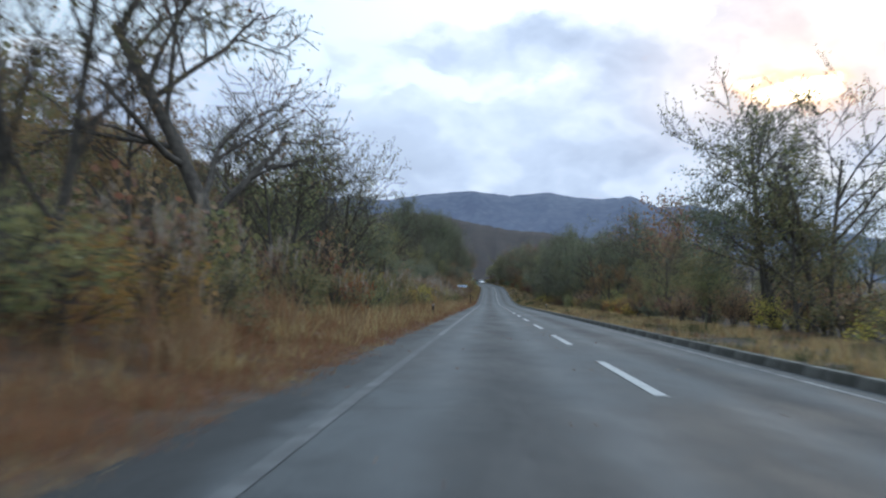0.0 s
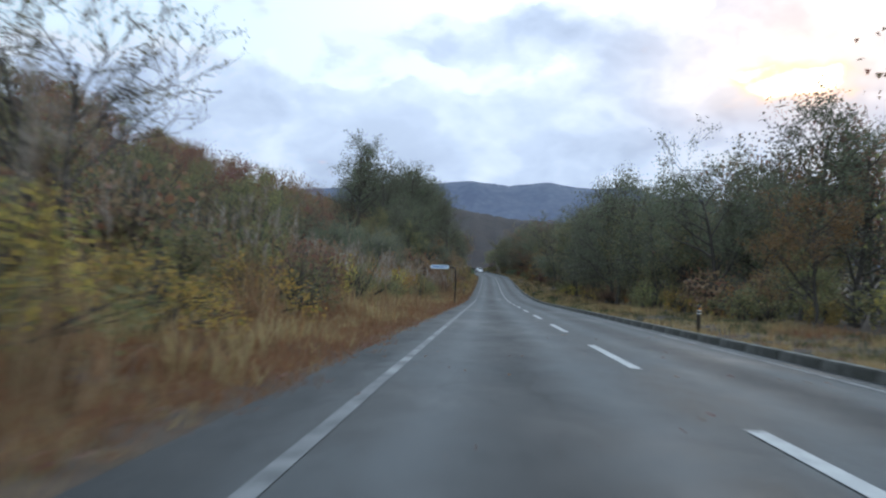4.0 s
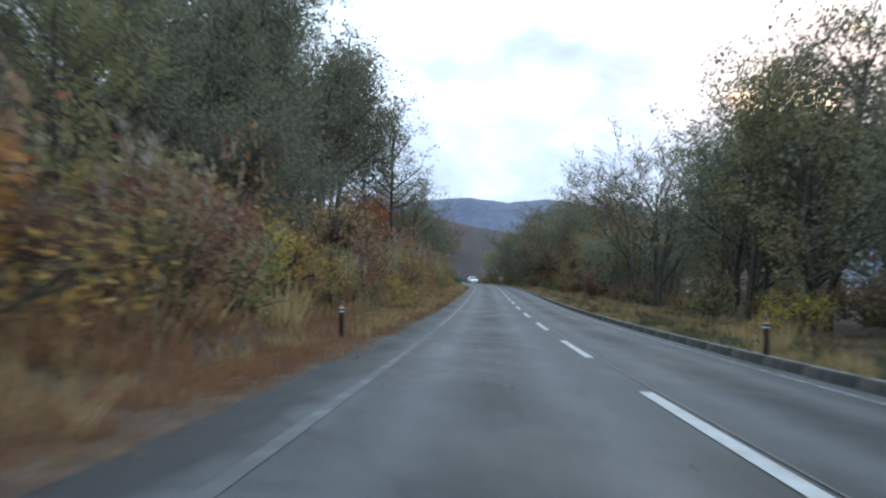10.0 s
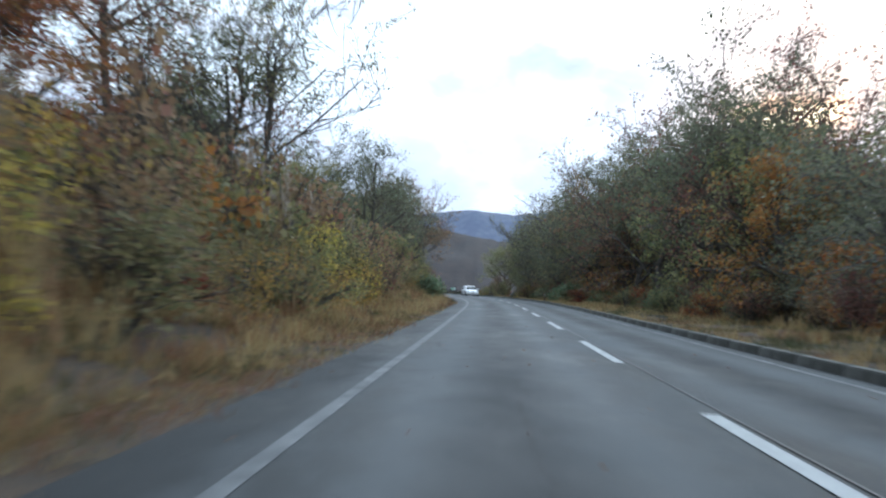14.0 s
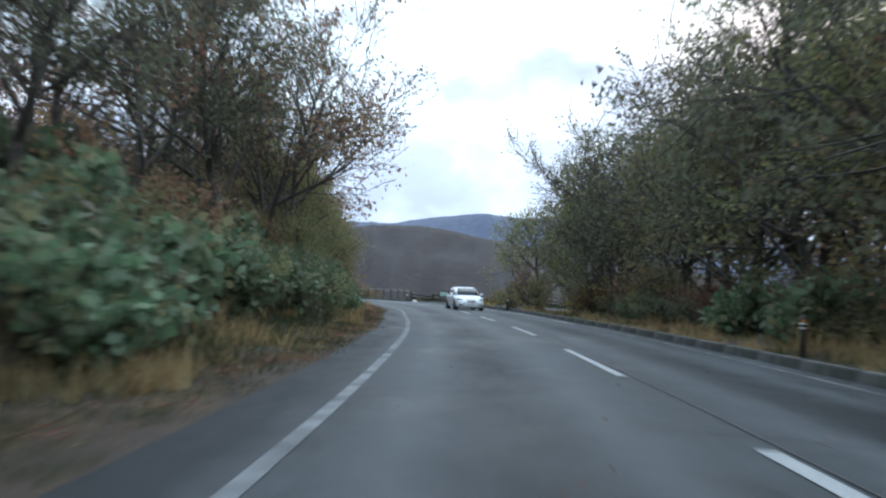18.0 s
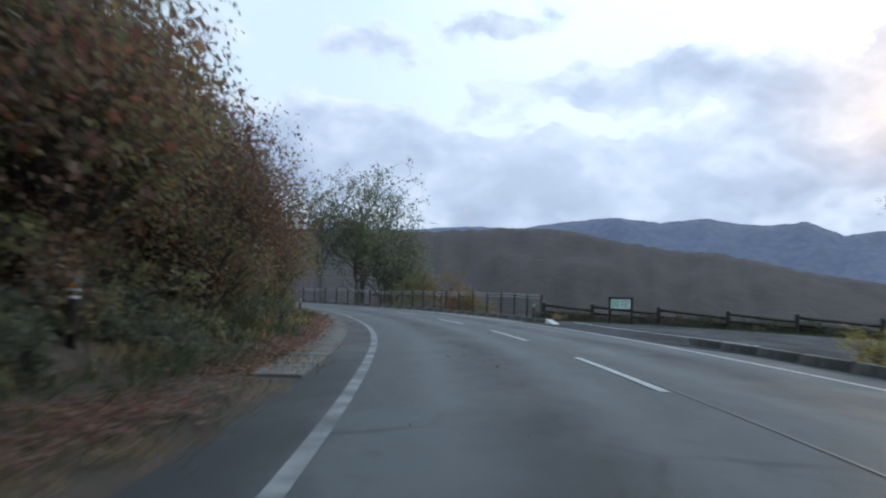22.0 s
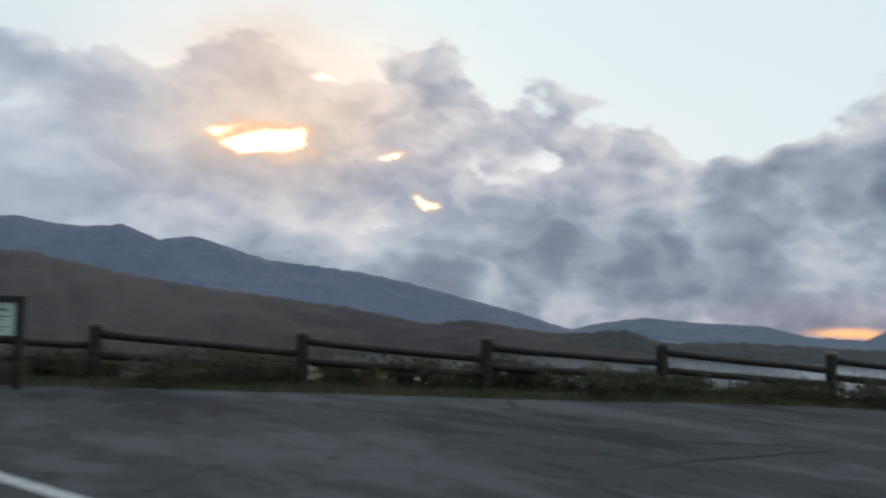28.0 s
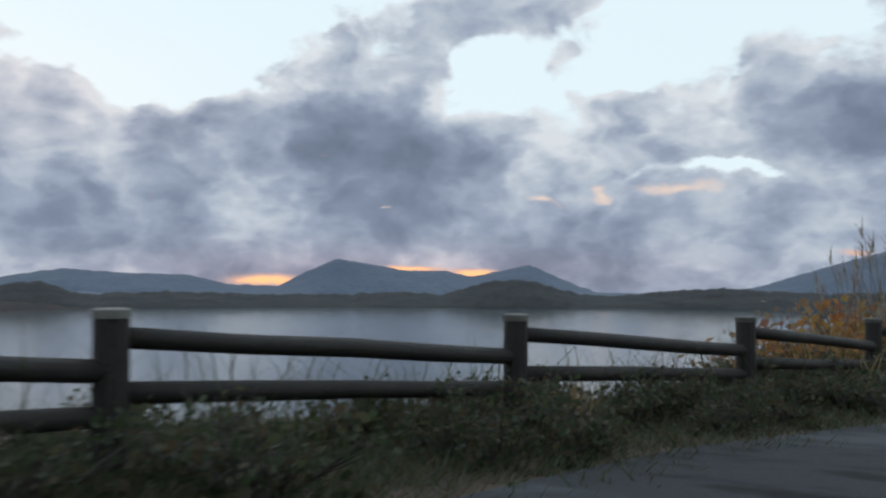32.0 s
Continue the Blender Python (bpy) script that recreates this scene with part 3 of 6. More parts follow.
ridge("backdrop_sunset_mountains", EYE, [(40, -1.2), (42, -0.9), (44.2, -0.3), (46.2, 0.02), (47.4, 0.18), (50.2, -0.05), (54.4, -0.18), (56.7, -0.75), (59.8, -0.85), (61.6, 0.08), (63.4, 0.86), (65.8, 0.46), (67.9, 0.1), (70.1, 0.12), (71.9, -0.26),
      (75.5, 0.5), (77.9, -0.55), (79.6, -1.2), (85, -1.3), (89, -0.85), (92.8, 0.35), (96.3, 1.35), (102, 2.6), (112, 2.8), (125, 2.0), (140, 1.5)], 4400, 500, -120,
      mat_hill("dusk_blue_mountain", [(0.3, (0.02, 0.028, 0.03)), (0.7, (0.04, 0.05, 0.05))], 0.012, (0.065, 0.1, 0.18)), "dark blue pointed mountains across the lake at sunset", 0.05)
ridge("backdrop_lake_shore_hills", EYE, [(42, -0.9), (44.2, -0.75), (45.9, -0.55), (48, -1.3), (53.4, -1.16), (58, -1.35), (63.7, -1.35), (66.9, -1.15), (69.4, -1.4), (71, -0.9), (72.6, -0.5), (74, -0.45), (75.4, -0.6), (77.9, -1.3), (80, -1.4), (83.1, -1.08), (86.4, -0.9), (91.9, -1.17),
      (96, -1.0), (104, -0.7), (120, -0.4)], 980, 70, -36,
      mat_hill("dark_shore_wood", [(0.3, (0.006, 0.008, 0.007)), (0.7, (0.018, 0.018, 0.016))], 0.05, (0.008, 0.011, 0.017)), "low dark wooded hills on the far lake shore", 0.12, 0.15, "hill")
HILL_PTS = [(-50, 3.0), (-30, 3.6), (-15, 3.85), (-8.9, 3.98), (-5.8, 4.2), (-2.9, 4.42), (0, 4.45), (3.8, 3.9), (7.3, 3.25), (10.4, 3.1), (13, 2.6), (15.6, 2.08), (19.5, 1.48), (24.2, 0.95), (29, 0.38), (33.8, -0.5), (36.3, -0.15), (40.4, -0.8), (45.5, -1.05), (48, -1.5), (53, -2.3)]
# the last colour is a faint haze emission over the brown wood
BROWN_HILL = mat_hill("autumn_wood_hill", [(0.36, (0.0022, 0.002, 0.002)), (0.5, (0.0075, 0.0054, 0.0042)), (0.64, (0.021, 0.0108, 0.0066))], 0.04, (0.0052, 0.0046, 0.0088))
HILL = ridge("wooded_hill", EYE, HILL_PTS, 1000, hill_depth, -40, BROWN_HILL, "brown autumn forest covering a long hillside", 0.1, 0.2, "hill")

# ------------------------------------------------------------------ road, kerbs, markings


def y_of(s):
    return float(np.interp(s, ARC, LINE[:, 1]))


def right_line(s):
    """Offset of the painted line at the right: a narrow lane on the straight, wider through the bend."""
    return float(np.interp(y_of(s), [-400, -100, -50, -10, 10, 20, 60], [2.55, 2.6, 2.9, 3.2, 3.35, 3.55, 3.55]))


def right_kerb(s):
    return float(np.interp(y_of(s), [-400, -100, -50, -20, -5, 10, 27, 60], [3.1, 3.12, 3.42, 3.7, 4.3, 4.62, 4.75, 4.75]))


def widen(s):
    """Breadth of the asphalt right of the middle, as a share of its usual one."""
    return float(np.interp(y_of(s), [-400, -100, -50, -20, -5, 10, 13, 16, 27, 29, 80], [0.83, 0.84, 0.92, 1.0, 1.15, 1.24, 1.2, 1.02, 1.02, 1.26, 1.26]))


def strip(name, s0, s1, d0, d1, lift, mat, step=1.0, thick=0.0, parent=None, cuts=1, shift=None, spread=None):
    """A ribbon along the road between two offsets, with thickness below."""
    n = max(1, int(round((s1 - s0) / step)))
    verts, faces = [], []
    ds = [d0 + (d1 - d0) * k / cuts for k in range(cuts + 1)]
    for i in range(n + 1):
        s = s0 + (s1 - s0) * i / n
        for d in ds:
            dd = (d * spread(s) if spread and d > 0 else d) + (shift(s) if shift else 0)
            x, y = at(s, dd)
            verts.append((x, y, float(zroad(y)) + crown(dd) + lift))
    m = cuts + 1
    for i in range(n):
        for k in range(cuts):
            a = i * m + k
            faces.append((a, a + 1, a + 1 + m, a + m))
    if thick:
        base = len(verts)
        verts += [(x, y, z - thick) for x, y, z in verts]
        for i in range(n):
            a, b = i * m, (i + 1) * m
            faces.append((a, b, b + base, a + base))
            a, b = i * m + cuts, (i + 1) * m + cuts
            faces.append((b, a, a + base, b + base))
        faces.append([k for k in range(cuts, -1, -1)] + [base + k for k in range(cuts + 1)])
        faces.append([n * m + k for k in range(cuts + 1)] + [base + n * m + k for k in range(cuts, -1, -1)])
    me = mesh_of(name, verts, faces, [mat])
    if cuts > 4:        # offset and way along, for the wear of the lanes
        top = (n + 1) * m
        layer = me.uv_layers.new(name="lane")
        li = np.empty(len(me.loops), dtype=np.int32)
        me.loops.foreach_get("vertex_index", li)
        li %= top
        layer.data.foreach_set("uv", np.stack([np.array(ds)[li % m] / 10, (s0 + (s1 - s0) * (li // m) / n) / 100], 1).ravel().astype(np.float32))
    ob = new(name, me)
    if parent:
        ob.parent = parent
    return ob


S0, S1 = 20.0, ARC[-1] - 2
tagged(strip("road", S0, S1, -4.12, 3.75, 0.0, ASPHALT, 1.0, 0.16, cuts=8, spread=widen), "worn grey two-lane asphalt road with patched surface", "road", kind="structure")
marks = tagged(new("road_marking"), "worn white painted road lines", "road marking", kind="structure")
S_REF = arc_of(1.83)
for y0, y1, mat in ((None, -327, PAINT_FAINT), (-327, -300, PAINT_DULL), (-300, -194, PAINT_WORN), (-194, -168, PAINT_FAINT), (-168, -60, PAINT_DULL), (-60, None, PAINT_WORN)):
    strip("edge_line", S0 if y0 is None else arc_of(y0), S1 if y1 is None else arc_of(y1), -LANE - 0.02, -LANE + 0.12, 0.006, mat, 1.0, 0, marks, shift=lambda s: -0.28 * float(smooth((s - arc_of(-14)) / 22)))
strip("edge_line", S0, arc_of(-30), -0.05, 0.05, 0.006, PAINT_WORN, 1.0, 0, marks, shift=right_line)
strip("edge_line", arc_of(-30), S1, -0.065, 0.065, 0.006, PAINT, 1.0, 0, marks, shift=right_line)
k = -42
while True:
    s = S_REF + 10.8 * k
    k += 1
    if s > S1 - 6:
        break
    if s > S0:
        half = 0.075 if s < arc_of(-60) else 0.062
        strip("dash", s, s + 5.4, -half, half, 0.005, PAINT, 0.9, 0, marks)
# the sealed joint between the lanes
TAR = mat_varied("black_joint_tar", [(0.3, (0.02, 0.02, 0.021)), (0.7, (0.045, 0.045, 0.047))], 9.0, 0.5, 80, 0.1)


def lay_by():
    outline = [(4.1, 15.5), (1.75, 25.4), (0.0, 31.0), (2.6, 35.0), (6, 33.4), (9.2, 31.7), (12.5, 30.2), (16.5, 28.8), (20.8, 27.1), (25, 24.4), (31, 21), (37, 15), (38, 8), (32, 2), (22, 0), (14, 1), (9.2, 4), (7.0, 8)]
    bm = bmesh.new()
    n = len(outline)
    vs = [bm.verts.new((x, y, 0)) for x, y in outline]
    f = bm.faces.new(vs)
    if f.normal.z < 0:
        bmesh.ops.reverse_faces(bm, faces=[f])
    bmesh.ops.triangulate(bm, faces=[f])
    for _ in range(4):
        long_edges = [e for e in bm.edges if e.calc_length() > 2.5]
        if not long_edges:
            break
        bmesh.ops.subdivide_edges(bm, edges=long_edges, cuts=1)
        bmesh.ops.triangulate(bm, faces=bm.faces[:])
    for v in bm.verts:
        v.co.z = float(lay_z(v.co.x, v.co.y)) - 0.064
    bm.normal_update()
    top = bm.faces[:]
    r = bmesh.ops.extrude_face_region(bm, geom=top)
    for g in r["geom"]:
        if isinstance(g, bmesh.types.BMVert):
            g.co.z -= 0.12
    bmesh.ops.recalc_face_normals(bm, faces=bm.faces[:])
    me = bpy.data.meshes.new("lay_by")
    bm.to_mesh(me)
    bm.free()
    me.materials.append(ASPHALT_LAY)
    tagged(new("lay_by_pavement", me), "dark worn asphalt of a roadside lay-by", "pavement", kind="structure")


lay_by()

# ------------------------------------------------------------------ trees, bushes, grasses


def tube_into(V, Fc, pts, radii, sides):
    base = len(V)
    for i, p in enumerate(pts):
        a, b = pts[max(i - 1, 0)], pts[min(i + 1, len(pts) - 1)]
        q = (b - a).to_track_quat("Z", "Y")
        for k in range(sides):
            w = k * math.tau / sides
            V.append(p + q @ Vector((math.cos(w) * radii[i], math.sin(w) * radii[i], 0)))
    for i in range(len(pts) - 1):
        for k in range(sides):
            a = base + i * sides + k
            b = base + i * sides + (k + 1) % sides
            Fc.append((a, b, b + sides, a + sides))


def leaf_into(V, Fc, p, size, rng, droop=0.0, three=False):
    n = Vector((rng.gauss(0, 1), rng.gauss(0, 1), rng.gauss(0, 0.7) + 0.5)).normalized()
    a = n.orthogonal().normalized()
    a.rotate(Matrix.Rotation(rng.uniform(0, math.tau), 3, n))
    a = (a + Vector((0, 0, -droop))).normalized()
    b = n.cross(a).normalized()
    w = size * rng.uniform(0.3, 0.5)
    l = size * rng.uniform(0.7, 1.3)
    base = len(V)
    if three:
        V += [p, p + a * l * 0.6 + b * w * 1.3, p + a * l * 0.9 - b * w * 0.8]
        Fc.append((base, base + 1, base + 2))
        return
    V += [p, p + a * l * 0.5 + b * w, p + a * l, p + a * l * 0.5 - b * w]
    Fc.append((base, base + 1, base + 2, base + 3))


def grow(rng, V, Fc, tips, p, d, length, r, level, o):
    n = 5 if level < 2 else 3
    pts, radii = [p.copy()], [r]
    q = p.copy()
    d = d.normalized()
    for i in range(n):
        d = (d + Vector((rng.gauss(0, o["bend"]), rng.gauss(0, o["bend"]), rng.gauss(0, o["bend"] * 0.6) + o["lift"] * (0.3 if level else 1)))).normalized()
        q = q + d * (length / n)
        pts.append(q.copy())
        radii.append(max(0.011, r * (1 - (0.62 if level else 0.55) * (i + 1) / n)))
    tube_into(V, Fc, pts, radii, (9, 6, 4, 3, 3)[level])
    if level >= o["levels"]:
        tips.append((pts[1], pts[-1]))
        return
    kids = o["kids"][level]
    for j in range(kids):
        u = o["first"] + (1 - o["first"]) * (j + rng.uniform(0.1, 0.9)) / kids if level == 0 else 0.25 + 0.75 * (j + rng.uniform(0, 1)) / kids
        k = min(int(u * n), n - 1)
        base = pts[k].lerp(pts[k + 1], u * n - k)
        side = d.orthogonal().normalized()
        side.rotate(Matrix.Rotation(rng.uniform(0, math.tau), 3, d))
        ang = radians(rng.uniform(*o["angle"]))
        nd = d * math.cos(ang) + side * math.sin(ang)
        grow(rng, V, Fc, tips, base, nd, length * (rng.uniform(*o["reach"]) if level == 0 else rng.uniform(0.42, 0.7)) * (1.15 - 0.45 * u if level == 0 else 1), radii[k] * rng.uniform(0.45, 0.62), level + 1, o)


def tree_proto(name, seed, height, girth, leaf, bark, label, leaves=10, size=0.2, levels=3, kids=(9, 5, 4), first=0.3, angle=(30, 62), bend=0.13, lift=0.12, spread=0.35, stems=1, reach=(0.42, 0.7), shaft=0.67):
    rng = random.Random(seed)
    o = dict(levels=levels, kids=kids, first=first, angle=angle, bend=bend, lift=lift, reach=reach)
    V, Fc, tips = [], [], []
    for k in range(stems):
        a = rng.uniform(0, math.tau)
        lean = Vector((math.cos(a), math.sin(a), 0)) * (0.13 if stems > 1 else 0.06)
        grow(rng, V, Fc, tips, Vector((0.25 * math.cos(a) * (stems > 1), 0.25 * math.sin(a) * (stems > 1), -0.4)), Vector((0, 0, 1)) + lean, height * shaft * rng.uniform(0.93, 1.07), girth, 0, o)
    e = thing(name, Matrix.Identity(4), label, "tree")
    part_of(new("trunk", mesh_of("trunk", V, Fc, [bark], smooth_faces=True)), e)
    LV, LF = [], []
    for a, b in tips:
        for _ in range(leaves if leaves >= 1 else (1 if rng.random() < leaves else 0)):
            p = a.lerp(b, rng.random() ** 0.7) + Vector((rng.gauss(0, spread), rng.gauss(0, spread), rng.gauss(0, spread * 0.7)))
            leaf_into(LV, LF, p, size * rng.uniform(0.6, 1.3), rng, 0.3, True)
    if LF:
        part_of(new("crown", mesh_of("crown", LV, LF, [leaf])), e)
    return e


MERGED = {}


def bush_proto(name, seed, w, h, leaf, label, count=1500, size=0.085, category="bush", stems=14):
    rng = random.Random(seed)
    V, Fc = [], []
    for _ in range(stems):
        a, u = rng.uniform(0, math.tau), rng.uniform(0.2, 0.8)
        top = Vector((math.cos(a) * w * 0.5 * u, math.sin(a) * w * 0.5 * u, h * rng.uniform(0.6, 1.0)))
        mid = top * 0.5 + Vector((rng.gauss(0, 0.1), rng.gauss(0, 0.1), 0.1))
        tube_into(V, Fc, [Vector((rng.gauss(0, 0.12), rng.gauss(0, 0.12), -0.2)), mid, top], [0.03, 0.02, 0.006], 3)
    e = thing(name, Matrix.Identity(4), label, category)
    LV, LF = [], []
    blobs = [(Vector((rng.gauss(0, w * 0.24), rng.gauss(0, w * 0.24), h * rng.uniform(0.2, 0.8))), rng.uniform(0.28, 0.5) * min(w, h) * 0.8) for _ in range(9 if h < 3 else 16)]
    for c, r in blobs:      # twigs through each tuft of leaves
        for _ in range(9):
            tip = c + Vector((rng.gauss(0, 1), rng.gauss(0, 1), rng.gauss(0.25, 0.8))).normalized() * r * 1.05
            tube_into(V, Fc, [Vector((c.x * 0.5, c.y * 0.5, c.z * 0.55)), c.lerp(tip, 0.4), tip], [0.012, 0.008, 0.004], 3)
    part_of(new("brushwood", mesh_of("brushwood", V, Fc, [BARK])), e)["kind"] = "stuff"
    slots = [0] * len(Fc)
    for _ in range(count):
        c, r = rng.choice(blobs)
        dvec = Vector((rng.gauss(0, 1), rng.gauss(0, 1), rng.gauss(0, 0.8))).normalized()
        p = c + dvec * r * rng.uniform(0.3, 1.02)
        p.z = max(p.z, 0.02)
        leaf_into(LV, LF, p, size * rng.uniform(0.6, 1.4), rng, 0.2)
    part_of(new("foliage", mesh_of("foliage", LV, LF, [leaf])), e)
    # a lighter pattern for the joined masses further from the road: every third leaf, larger
    MV, MF = list(V), list(Fc)
    keep = max(3, len(LF) // 2400)
    for f in LF[::keep]:
        c = sum((LV[i] for i in f), Vector()) / 4
        b = len(MV)
        MV += [c + (LV[i] - c) * keep ** 0.5 for i in f]
        MF.append((b, b + 1, b + 2, b + 3))
    MERGED[e.name] = mesh_of(name + "_growth", MV, MF, [BARK, leaf], slots + [1] * (len(MF) - len(Fc)))
    return e


def tuft_proto(name, seed, height, blades, mat, label, plume=None, spread=0.35, width=0.02, category="grass tuft", stems=0, arch=0.05):
    rng = random.Random(seed)
    V, Fc, slots = [], [], []

    def blade(p, d, l, w, bend_k, slot):
        side = Vector((-d.y, d.x, 0))
        side = side.normalized() if side.length > 1e-4 else Vector((1, 0, 0))
        base, q = len(V), p.copy()
        dd = d.normalized()
        for i in range(4):
            ww = w * (1 - i / 3.4)
            V.extend([q - side * ww, q + side * ww])
            q = q + dd * (l / 3)
            dd = (dd + Vector((d.x, d.y, -0.5)) * bend_k).normalized()
        for i in range(3):
            a = base + 2 * i
            Fc.append((a, a + 1, a + 3, a + 2))
            slots.append(slot)

    for _ in range(blades):
        a = rng.uniform(0, math.tau)
        u = rng.random() ** 0.5 * spread
        blade(Vector((math.cos(a) * u, math.sin(a) * u, -0.05)), Vector((rng.gauss(0, 0.33 + arch * 0.4), rng.gauss(0, 0.33 + arch * 0.4), 1)), height * rng.uniform(0.45, 1.0), width * rng.uniform(0.6, 1.3), rng.uniform(arch, 0.35 + arch), 0)
    for _ in range(stems):
        a = rng.uniform(0, math.tau)
        top = Vector((rng.gauss(0, 0.3), rng.gauss(0, 0.3), height * rng.uniform(1.05, 1.5)))
        foot = Vector((math.cos(a) * spread * 0.5, math.sin(a) * spread * 0.5, 0))
        n0 = len(Fc)
        tube_into(V, Fc, [foot, foot.lerp(top, 0.6), top], [0.008, 0.006, 0.004], 3)
        slots.extend([0] * (len(Fc) - n0))
        for _ in range(9 if width > 0.01 else 3):
            blade(top - Vector((0, 0, rng.uniform(0, 0.3))), Vector((rng.gauss(0.35, 0.3), rng.gauss(0, 0.3), 0.8)), rng.uniform(0.15, 0.3), 0.012 if width > 0.01 else 0.005, 0.4, 1)
    me = mesh_of(name, V, Fc, [mat] + ([plume] if plume else []), slots)
    return tagged(new(name, me), label, category)


OLIVE = mat_leaf("olive_leaf", [(0.144, 0.144, 0.067), (0.204, 0.192, 0.086), (0.252, 0.216, 0.094), (0.132, 0.150, 0.072)])
GREEN = mat_leaf("dull_green_leaf", [(0.1, 0.118, 0.07), (0.13, 0.145, 0.09), (0.165, 0.172, 0.115), (0.115, 0.108, 0.068)])
VISTA = mat_leaf("light_green_leaf", [(0.12, 0.15, 0.075), (0.15, 0.18, 0.09), (0.17, 0.17, 0.09)])
MIXED = mat_leaf("brown_and_olive_leaf", [(0.157, 0.104, 0.063), (0.177, 0.157, 0.073), (0.125, 0.089, 0.057), (0.230, 0.177, 0.078), (0.125, 0.146, 0.068), (0.282, 0.146, 0.063)])
SILVER = mat_leaf("grey_green_leaf", [(0.11, 0.12, 0.075), (0.15, 0.16, 0.1), (0.19, 0.19, 0.125)])
THICKET = mat_leaf("dark_russet_leaf", [(0.129, 0.075, 0.048), (0.179, 0.100, 0.060), (0.110, 0.085, 0.055), (0.249, 0.124, 0.055), (0.149, 0.061, 0.045), (0.169, 0.149, 0.070)])
RUST = mat_leaf("rust_leaf", [(0.217, 0.070, 0.028), (0.310, 0.116, 0.039), (0.171, 0.078, 0.031), (0.248, 0.139, 0.046)])
BROWN = mat_leaf("brown_leaf", [(0.188, 0.116, 0.066), (0.254, 0.160, 0.094), (0.149, 0.109, 0.068), (0.199, 0.088, 0.062)])
YELLOW = mat_leaf("yellow_leaf", [(0.356, 0.267, 0.062), (0.463, 0.304, 0.071), (0.267, 0.214, 0.062), (0.178, 0.178, 0.053)])
GOLD = mat_leaf("dull_yellow_leaf", [(0.24, 0.17, 0.06), (0.3, 0.2, 0.07), (0.18, 0.16, 0.07), (0.2, 0.13, 0.06)])
WEED = mat_leaf("dark_weed_leaf", [(0.03, 0.042, 0.02), (0.045, 0.06, 0.028), (0.065, 0.07, 0.036), (0.07, 0.05, 0.03)])
BAMBOO = mat_leaf("bamboo_grass_leaf", [(0.086, 0.133, 0.075), (0.125, 0.187, 0.096), (0.203, 0.250, 0.156), (0.078, 0.109, 0.062), (0.187, 0.172, 0.094)], 0.5)
STRAW = mat_leaf("straw_blade", [(0.235, 0.165, 0.088), (0.329, 0.235, 0.129), (0.176, 0.118, 0.059), (0.259, 0.141, 0.071)], 0.8)
REDGRASS = mat_leaf("russet_grass_blade", [(0.17, 0.075, 0.04), (0.22, 0.11, 0.06), (0.13, 0.06, 0.035), (0.19, 0.13, 0.07)], 0.8)
GRASS = mat_leaf("green_grass_blade", [(0.036, 0.055, 0.02), (0.055, 0.072, 0.026), (0.085, 0.075, 0.035)], 0.7)
VERGE = mat_leaf("fresh_grass_blade", [(0.06, 0.1, 0.035), (0.085, 0.125, 0.045), (0.11, 0.12, 0.05)], 0.7)
BROWNHEAD = mat_leaf("brown_seed_head", [(0.1, 0.075, 0.05), (0.15, 0.11, 0.075)], 0.9)
PLUME = mat_leaf("pale_plume", [(0.274, 0.238, 0.194), (0.331, 0.295, 0.245), (0.216, 0.180, 0.144)], 0.9)

